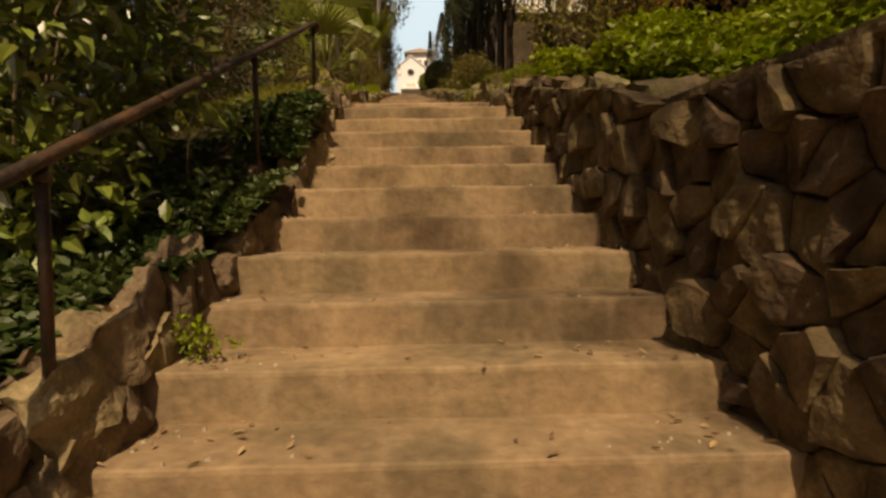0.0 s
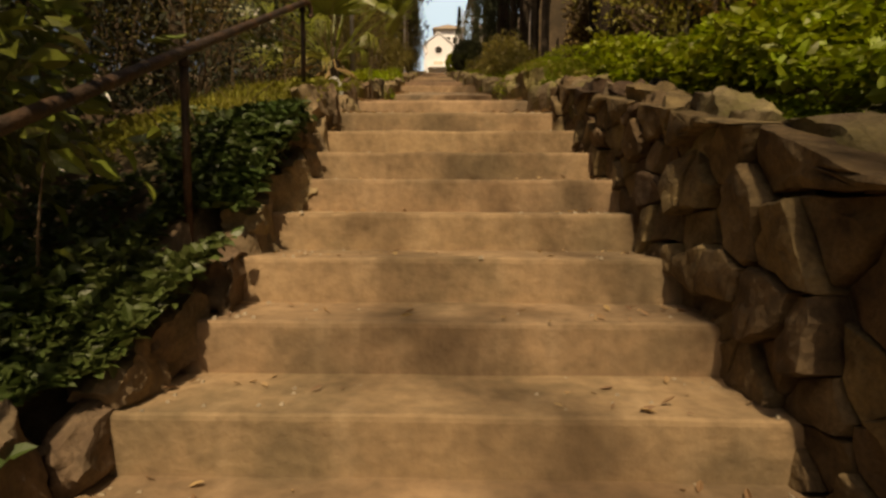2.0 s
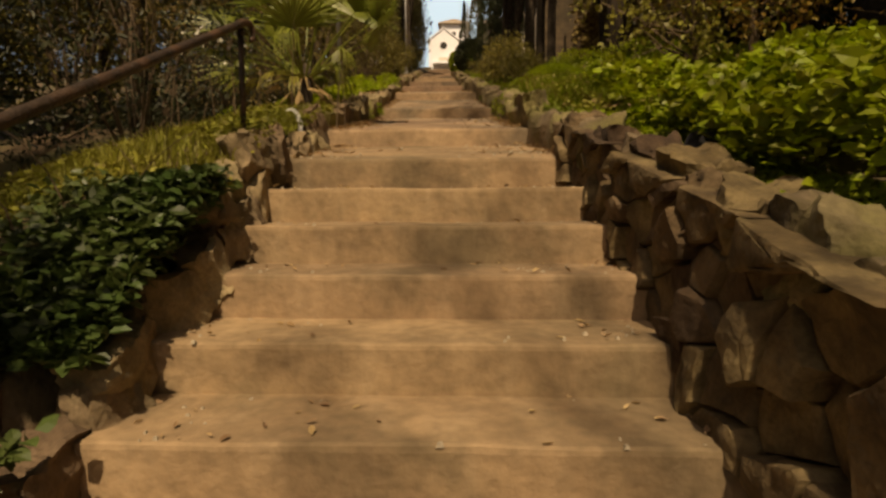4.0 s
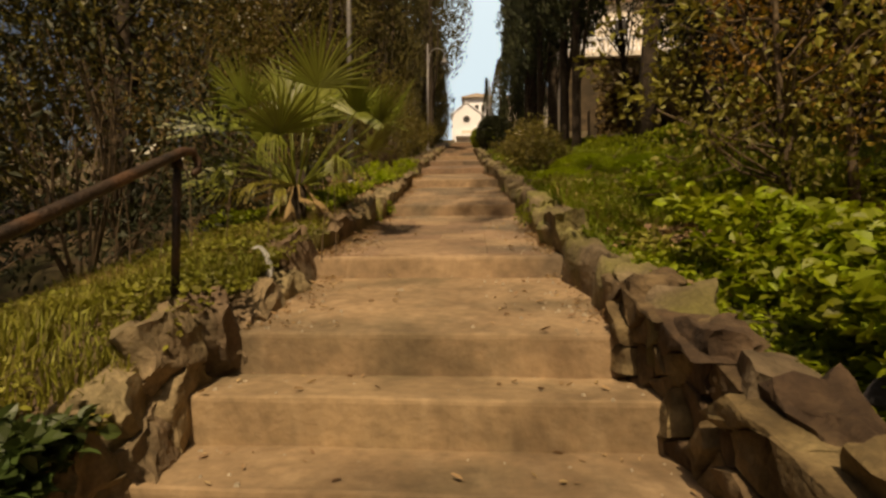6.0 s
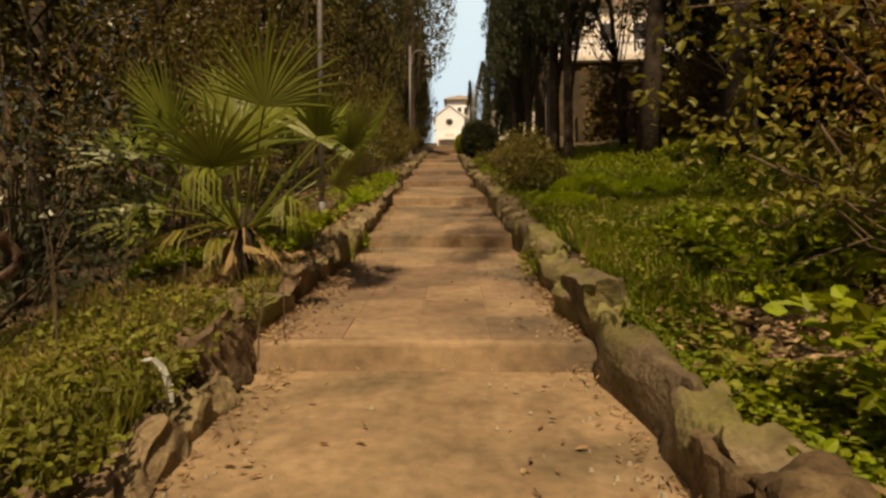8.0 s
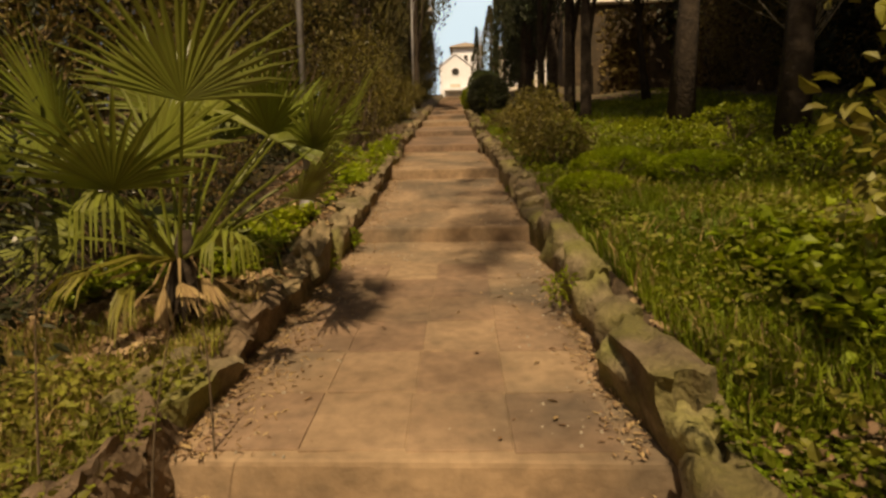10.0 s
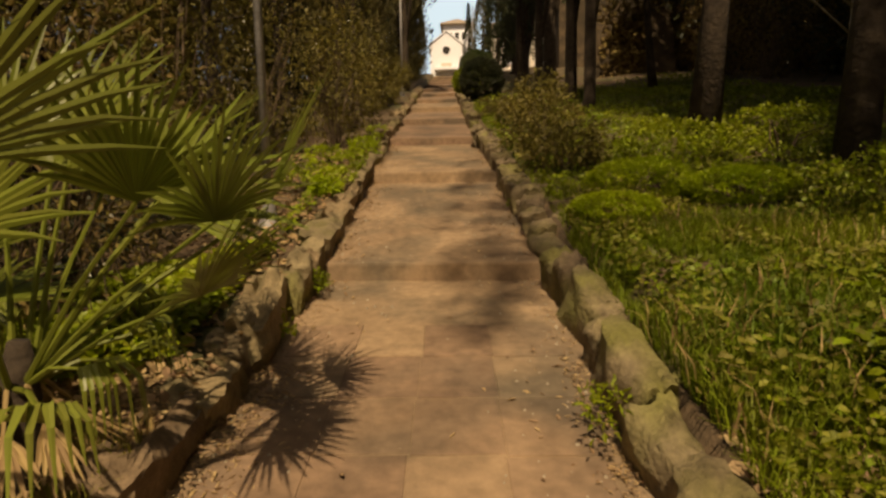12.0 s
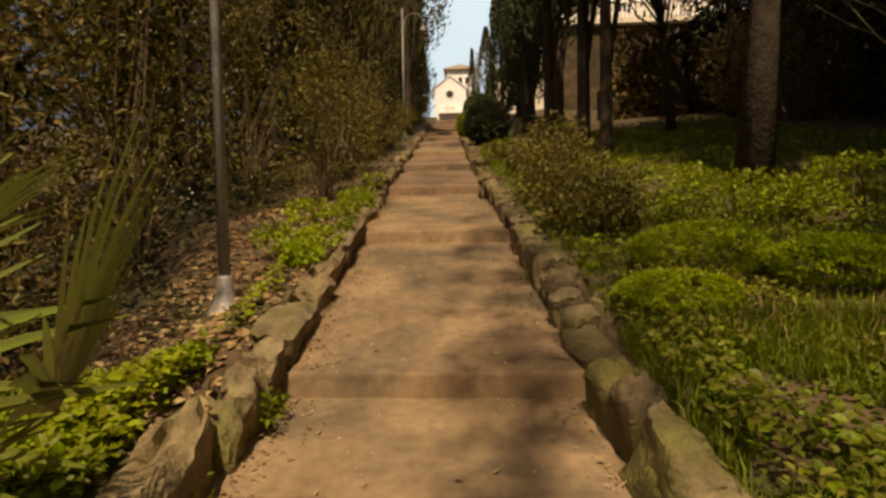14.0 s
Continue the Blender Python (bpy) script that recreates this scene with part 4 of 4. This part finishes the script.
# the dark leaf puts the right wood's shade into the crowns' colour
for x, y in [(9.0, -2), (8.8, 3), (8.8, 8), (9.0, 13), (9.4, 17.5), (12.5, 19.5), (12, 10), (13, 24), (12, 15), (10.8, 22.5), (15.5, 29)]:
    tree("background_tree", (x, y), 10, 0.2, (2.8, 3.0, 5.0), 10000, 0.22, EVERGREEN_SHADE, "dense dark tree at the back of the wood, shade put into its leaf colour", bare=0.0, clumps=200, spread=0.11, limbs=10, group="right wood")
for x, y in [(7.4, 9.8), (7.6, 14.8), (6.8, 18.5), (7.0, 5.2), (6.4, 3), (8.2, 20.5), (7.4, 21.8)]:
    bush("thicket_shrub", (x, y), (1.3, 1.4, 1.5), 3400, 0.08, BROWN, "tangled brown thicket shrub with thin bare stems", clumps=80, spread=0.12, stems=30, ratio=0.4)
tree("garden_tree", (7.4, 22.6), 13, 0.2, (2.4, 2.2, 5.2), 15000, 0.18, EVERGREEN_SHADE, "dark green tree before the terrace wall", bare=2.6, clumps=150, spread=0.11, limbs=14)
tree("garden_tree", (9.3, 24.4), 15, 0.2, (2.7, 1.4, 6.0), 15000, 0.18, EVERGREEN_SHADE, "dark green tree before the terrace wall", bare=2.6, clumps=180, spread=0.11, limbs=14)
tree("leaning_tree", (4.55, 19.0), 8.5, 0.09, (1.5, 1.4, 2.4), 900, 0.12, OLIVE, "slender dark tree leaning before the terrace wall", bare=2.2, clumps=60, spread=0.09, limbs=16, lean=(-0.9, 0.2))
# high trees beside and behind the steps, unseen crowns set to throw dappled shade
tree("overhanging_tree", (2.7, -4.6), 13.0, 0.11, (1.3, 2.2, 2.2), 420, 0.13, OLIVE, "tall tree with thin branches behind the foot of the steps", bare=7.4, clumps=60, spread=0.05, limbs=18, reach=(-2.4, 1.0))
tree("overhanging_tree", (3.65, 5.4), 14.0, 0.11, (0.9, 2.4, 2.4), 1100, 0.14, OLIVE, "tall dark-barked tree with branches over the path", bare=7.8, clumps=60, spread=0.06, limbs=18, reach=(-3.4, -1.0))
# two more crowns added out of view to darken the woods either side
tree("shade_tree", (4.9, 3.8), 14.0, 0.15, (2.0, 2.6, 3.4), 9000, 0.18, OLIVE, "tall dark-barked tree with a dense crown added for shade", bare=6.6, clumps=160, spread=0.11, limbs=12, group="right wood")
tree("shade_tree", (-4.4, 0.6), 12.5, 0.16, (1.9, 2.0, 3.0), 9000, 0.18, OLIVE, "tall dark-barked tree with a dense crown added for shade", bare=6.0, clumps=160, spread=0.11, limbs=12, group="left wood")


for x, y, z, r in [(-0.86, 2.1, 0.96, 0.10), (0.60, 7.75, 3.22, 0.09), (0.58, 11.2, 3.98, 0.07), (-0.92, 9.35, 3.48, 0.08), (-0.95, 8.7, 3.35, 0.07)]:
    bush("weed_tuft", (x, y), (r, r * 1.3, r), 130, 0.035, HERB, "small green weed growing from a joint", "weed", clumps=14, spread=0.2, stems=3, group="weeds in joints", foot=z)


for x, y, r in [(-1.6, 11.7, 0.24), (-1.75, 12.9, 0.22), (-1.30, 11.2, 0.16), (-1.35, 13.6, 0.2)]:
    bush("weed_tuft", (x, y), (r, r, r * 0.6), 700, 0.045, SPURGE, "bright green tuft of weeds behind the edging", "weed", clumps=40, spread=0.12, stems=4, group="weeds behind the edging", shell=0.8)


def build_stalks(name, x, y, count, high, label, arch=0.15, spread=0.25):
    z = float(ground_at(x, y)) - 0.02
    ob = thing(name, (x, y, z), label, "plant")
    for k in range(count):
        a, b = rng.normal(size=2) * spread
        lean = rng.normal(size=2) * arch * high
        h = high * rng.uniform(0.7, 1.1)
        s = np.linspace(0, 1, 6)
        line = [(a + lean[0] * v * v, b + lean[1] * v * v, h * (v - 0.25 * arch * v * v * v), 0.004 * (1.15 - v)) for v in s]
        V, F = tubes([line], 5)
        part("stalk", mesh_of("stalk", V, F, TWIG), ob)


build_stalks("dry_stalks", -1.45, 6.1, 9, 0.85, "thin dry stalks standing on the bank")
build_stalks("dry_stalks", -1.75, 8.3, 8, 0.8, "thin dry stalks beside the palm")
build_stalks("bramble", -1.5, 3.1, 5, 0.8, "arching bare bramble stems over the ivy", 0.5)
build_stalks("bramble", -1.35, 4.1, 4, 0.5, "arching bare bramble stems over the ivy", 0.5)


def build_scraps():
    line = [(0.0, 0.0, 0.0), (0.01, -0.02, 0.05), (-0.005, -0.03, 0.10), (-0.03, -0.035, 0.125), (-0.055, -0.03, 0.115)]
    V, F = [], []
    for i, (x, y, z) in enumerate(line):
        V += [(x - 0.012, y, z), (x + 0.012, y - 0.004, z), (x + 0.010, y + 0.004, z - 0.002), (x - 0.010, y + 0.006, z)]
    for i in range(len(line) - 1):
        F += [(4 * i + j, 4 * i + (j + 1) % 4, 4 * i + 4 + (j + 1) % 4, 4 * i + 4 + j) for j in range(4)]
    F += [(3, 2, 1, 0), tuple(4 * (len(line) - 1) + j for j in range(4))]
    ob = new("plastic_strip", mesh_of("plastic_strip", V, F, PLASTIC))
    ob.matrix_basis = pose(-0.90, 5.74, 2.80) @ Matrix.Diagonal((1.3, 1.3, 1.3, 1))
    tagged(ob, "bent strip of white plastic caught in the ivy", "litter")
    ob = new("dark_stone", rock_mesh("dark_stone", 77, BLACKISH, 0.1))
    ob.matrix_basis = pose(1.16, 4.2, 2.55, 20, 0, 30) @ Matrix.Diagonal((0.09, 0.09, 0.09, 1))
    tagged(ob, "small blackish rounded stone on the wall's crest", "stone")


build_scraps()


# ---- buildings ----
def box(name, size, centre, material, parent, label="", bevel=0.01):
    bm = bmesh.new()
    bmesh.ops.create_cube(bm, size=1.0)
    bmesh.ops.scale(bm, vec=size, verts=bm.verts)
    if bevel:
        bmesh.ops.bevel(bm, geom=bm.edges[:], offset=bevel, segments=1, affect="EDGES")
    bmesh.ops.translate(bm, vec=centre, verts=bm.verts)
    me = bpy.data.meshes.new(name)
    bm.to_mesh(me)
    bm.free()
    me.materials.append(material)
    return part(name, me, parent, label)


def prism(name, outline, y0, y1, material, parent, label=""):
    """An (x, z) outline drawn out from y0 to y1."""
    n = len(outline)
    V = [(x, y0, z) for x, z in outline] + [(x, y1, z) for x, z in outline]
    F = [tuple(range(n)), tuple(range(n, 2 * n))[::-1]] + [(i, i + n, (i + 1) % n + n, (i + 1) % n) for i in range(n)]
    return part(name, mesh_of(name, V, F, material), parent, label)


def build_chapel():
    z = 15.25
    c = thing("chapel", (-1.55, 55, z), "small white gabled chapel with a round window", "chapel")
    prism("wall", [(-1.4, -0.6), (1.4, -0.6), (1.4, 2.45), (0, 3.55), (-1.4, 2.45)], 0, 3.5, WHITE, c)
    for s in (-1, 1):
        prism("roof", [(0, 3.66), (s * 1.55, 2.44), (s * 1.55, 2.34), (0, 3.56)][:: s], -0.12, 3.6, WHITE, c)
    V, F = tubes([[(0, 0.1, 1.95, 0.33), (0, -0.02, 1.95, 0.33)]], 24)
    w = part("rose_window", mesh_of("rose_window", V, F, DARK), c, "round dark window")
    V, F = tubes([[(0.36 * np.cos(q), -0.02, 1.95 + 0.36 * np.sin(q), 0.04) for q in np.linspace(0, 2 * np.pi, 25)]], 6)
    part("window_frame", mesh_of("window_frame", V, F, WHITE), w)
    box("doorstep", (2.0, 0.6, 0.25), (0, -0.3, 0.3), WHITE, c)
    box("altar", (0.9, 0.35, 0.35), (0, -0.25, 0.6), CREAM, c)


def build_house(x, y, z, wide, deep, high, label, windows, roof=True, wall=CREAM):
    h = thing("house", (x, y, z), label, "house")
    box("wall", (wide, deep, high), (0, deep / 2, high / 2), wall, h)
    if roof:
        prism("roof", [(-wide / 2 - 0.4, high), (wide / 2 + 0.4, high), (wide / 2 + 0.3, high + 0.15), (0, high + 0.2 + wide * 0.10), (-wide / 2 - 0.3, high + 0.15)], -0.5, deep + 0.4, ROOF, h)
    for wx, wz, ww, wh in windows:
        w = box("window", (ww + 0.2, 0.12, wh + 0.2), (wx, -0.02, wz), WHITE, h)
        box("pane", (ww, 0.06, wh), (wx, -0.07, wz), DARK, w)
    return h


build_chapel()
build_house(-0.95, 80, 19.0, 3.6, 8, 8.1, "white house with clay roof behind the chapel", [(-0.9, 6.6, 0.5, 0.9), (0.0, 6.6, 0.5, 0.9), (0.9, 6.6, 0.5, 0.9)], wall=WHITE)


def build_villa():
    x, y, z = 10.2, 38.0, 11.0
    v = build_house(x, y + 2.2, z, 9, 8, 9.8, "pale villa with a balustraded terrace above the garden", [(-3.0, 7.7, 0.9, 1.8), (-0.8, 7.7, 0.9, 1.8), (1.4, 7.7, 0.9, 1.8)])
    box("terrace", (10, 3.0, 0.3), (0, -1.2, 5.3), CREAM, v)
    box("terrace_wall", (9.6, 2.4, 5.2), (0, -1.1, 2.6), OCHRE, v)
    box("handrail", (10, 0.22, 0.14), (0, -2.5, 6.35), WHITE, v)
    V, F = tubes([[(0, 0, 0, 0.06), (0, 0, 0.08, 0.06), (0, 0, 0.2, 0.085), (0, 0, 0.4, 0.05), (0, 0, 0.7, 0.04), (0, 0, 0.78, 0.06), (0, 0, 0.84, 0.06)]], 8)
    me = mesh_of("baluster", V, F, WHITE, True)
    for i in range(40):
        part("baluster", me, v).location = (-4.85 + i * 0.25, -2.5, 5.45)


build_villa()
build_house(5.2, 46, 12.0, 6.5, 5, 4.2, "low cream garden house behind the cypress row", [(-1.8, 2.4, 0.7, 1.2), (0.6, 2.4, 0.7, 1.2)])


def build_terrace_wall():
    w = new("wall_terrace", None)
    tagged(w, "high brown rubble terrace wall with buttresses", "wall", kind="structure")
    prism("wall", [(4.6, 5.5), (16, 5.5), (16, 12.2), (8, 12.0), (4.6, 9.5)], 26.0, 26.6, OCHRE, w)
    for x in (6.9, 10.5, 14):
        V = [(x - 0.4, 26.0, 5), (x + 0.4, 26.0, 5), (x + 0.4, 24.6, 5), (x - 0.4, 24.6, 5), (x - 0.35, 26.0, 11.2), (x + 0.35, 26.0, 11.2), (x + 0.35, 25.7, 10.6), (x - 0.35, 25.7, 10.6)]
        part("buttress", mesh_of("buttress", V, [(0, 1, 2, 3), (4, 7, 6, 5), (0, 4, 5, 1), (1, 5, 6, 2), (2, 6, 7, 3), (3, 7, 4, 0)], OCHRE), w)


build_terrace_wall()

# creeper and dead stems over the terrace wall
n = 17000
u = rng.random((n, 2))
x = 4.8 + 11 * u[:, 0]
z = 6.3 + 5.2 * u[:, 1]
keep = np.sin(x * 1.3 + 0.7 * np.sin(z * 1.1)) + 0.6 * np.sin(z * 1.7 + x * 0.6) + 0.10 * (x - 7.5) - 0.12 * (z - 9) + 0.3 + 0.5 * rng.normal(size=n) > 0.1
P = np.column_stack([x, 25.95 - 0.25 * rng.random(n), z])[keep]
m = len(P)
L = rng.uniform(0.12, 0.24, m)
V, F = leaves(P, rng.normal(size=(m, 3)) * [1, 0.4, 1] + [0, -0.3, -0.6], unit([0, -1.0, 0.5] + 0.5 * rng.normal(size=(m, 3))), L, L * 0.6)
tagged(new("creeper", mesh_of("creeper", V, F, BROWN)), "brown-green creeper over the terrace wall", "creeper", kind="stuff")

# ---- litter ----
n = 750
y = 0.8 + 13 * rng.random(n) ** 1.9
s = np.clip(0.5 + 0.5 * np.sign(rng.normal(size=n)) * rng.random(n) ** 0.45, 0.02, 0.98)
x = EDGE_L(y) + (EDGE_R(y) - EDGE_L(y)) * s
z = np.array([walk_z(q) for q in y]) + 0.008
L = rng.uniform(0.018, 0.052, n)
V, F = leaves(np.column_stack([x, y, z]), rng.normal(size=(n, 3)) * [1, 1, 0.12], unit([0, 0, 1] + 0.3 * rng.normal(size=(n, 3))), L, L * 0.4, 0.3, -0.2)
tagged(new("fallen_leaves", mesh_of("fallen_leaves", V, F, DRY)), "scattered dry brown leaves on the steps", "leaves", kind="stuff")


n = 5000
y = np.concatenate([rng.uniform(5.2, 16, 3000), rng.uniform(6.4, 8.4, 2000)])
left = rng.random(n) < 0.72
near = np.abs(rng.normal(size=n)) * np.where(left, np.where(y < 8.4, 0.14, 0.09), 0.06)
x = np.where(left, EDGE_L(y) - 0.02 + near, EDGE_R(y) + 0.01 - near)
z = np.array([walk_z(v) for v in y]) + 0.004 + 0.03 * np.exp(-near / 0.06) * rng.random(n)
L = rng.uniform(0.012, 0.038, n)
V, F = leaves(np.column_stack([x, y, z]), rng.normal(size=(n, 3)) * [1, 1, 0.15], unit([0, 0, 1] + 0.3 * rng.normal(size=(n, 3))), L, L * 0.3, 0.3, -0.2)
tagged(new("leaf_drift", mesh_of("leaf_drift", V, F, DRY)), "drift of dry leaves and needles along the path's edges", "leaves", kind="stuff")


n = 700
y = rng.uniform(0.8, 12, n)
s = np.clip(0.5 + 0.5 * np.sign(rng.normal(size=n)) * rng.random(n) ** 0.35, 0.02, 0.98)
x = EDGE_L(y) + (EDGE_R(y) - EDGE_L(y)) * s
z = np.array([walk_z(v) for v in y]) + 0.003
size = rng.uniform(0.003, 0.009, n)
shape = np.array([(-1, -1, -0.6), (1, -0.8, -0.6), (0.9, 1, -0.6), (-0.8, 0.9, -0.6), (-0.5, -0.6, 0.8), (0.7, -0.4, 0.6), (0.4, 0.6, 0.9), (-0.6, 0.5, 0.6)])
V = (np.column_stack([x, y, z])[:, None] + shape[None] * size[:, None, None] * rng.uniform(0.7, 1.3, (n, 1, 3))).reshape(-1, 3)
F = [tuple(8 * i + k for k in f) for i in range(n) for f in ((4, 5, 6, 7), (0, 1, 5, 4), (1, 2, 6, 5), (2, 3, 7, 6), (3, 0, 4, 7))]
tagged(new("grit", mesh_of("grit", V, F, PALE_BARK)), "scattered pale grit and crumbs on the steps", "grit", kind="stuff")


# ---- paving slabs, joints open ----
def tile_mesh(w, d):
    bm = bmesh.new()
    bmesh.ops.create_cube(bm, size=1.0)
    bmesh.ops.scale(bm, vec=(w, d, 0.03), verts=bm.verts)
    bmesh.ops.bevel(bm, geom=[e for e in bm.edges if all(v.co.z > 0 for v in e.verts)], offset=0.003, segments=1, affect="EDGES")
    me = bpy.data.meshes.new("slab")
    bm.to_mesh(me)
    bm.free()
    me.materials.append(PAVING)
    return me


r = np.random.default_rng(9)
for a, b in zip(RISERS[:1], RISERS[1:2]):
    rows = int((b - a - 0.16) / 0.37)
    pitch = (b - a - 0.06) / rows
    slope = math.degrees(math.atan2(NOSE(b) - 0.13 - NOSE(a), b - a))
    me = tile_mesh(0.36 - 0.004, pitch - 0.004)
    for i in range(rows):
        y = a + 0.05 + (i + 0.5) * pitch
        if y > 9.0:
            continue
        wide = EDGE_R(y) - EDGE_L(y)
        for k in range(4):
            x = (EDGE_L(y) + EDGE_R(y)) / 2 + (k - 1.5) * 0.36
            part("slab", me, path).matrix_basis = pose(x, y, walk_z(y) - 0.0115 + r.uniform(-0.001, 0.001), slope + r.uniform(-0.1, 0.1), r.uniform(-0.1, 0.1), 2.2)
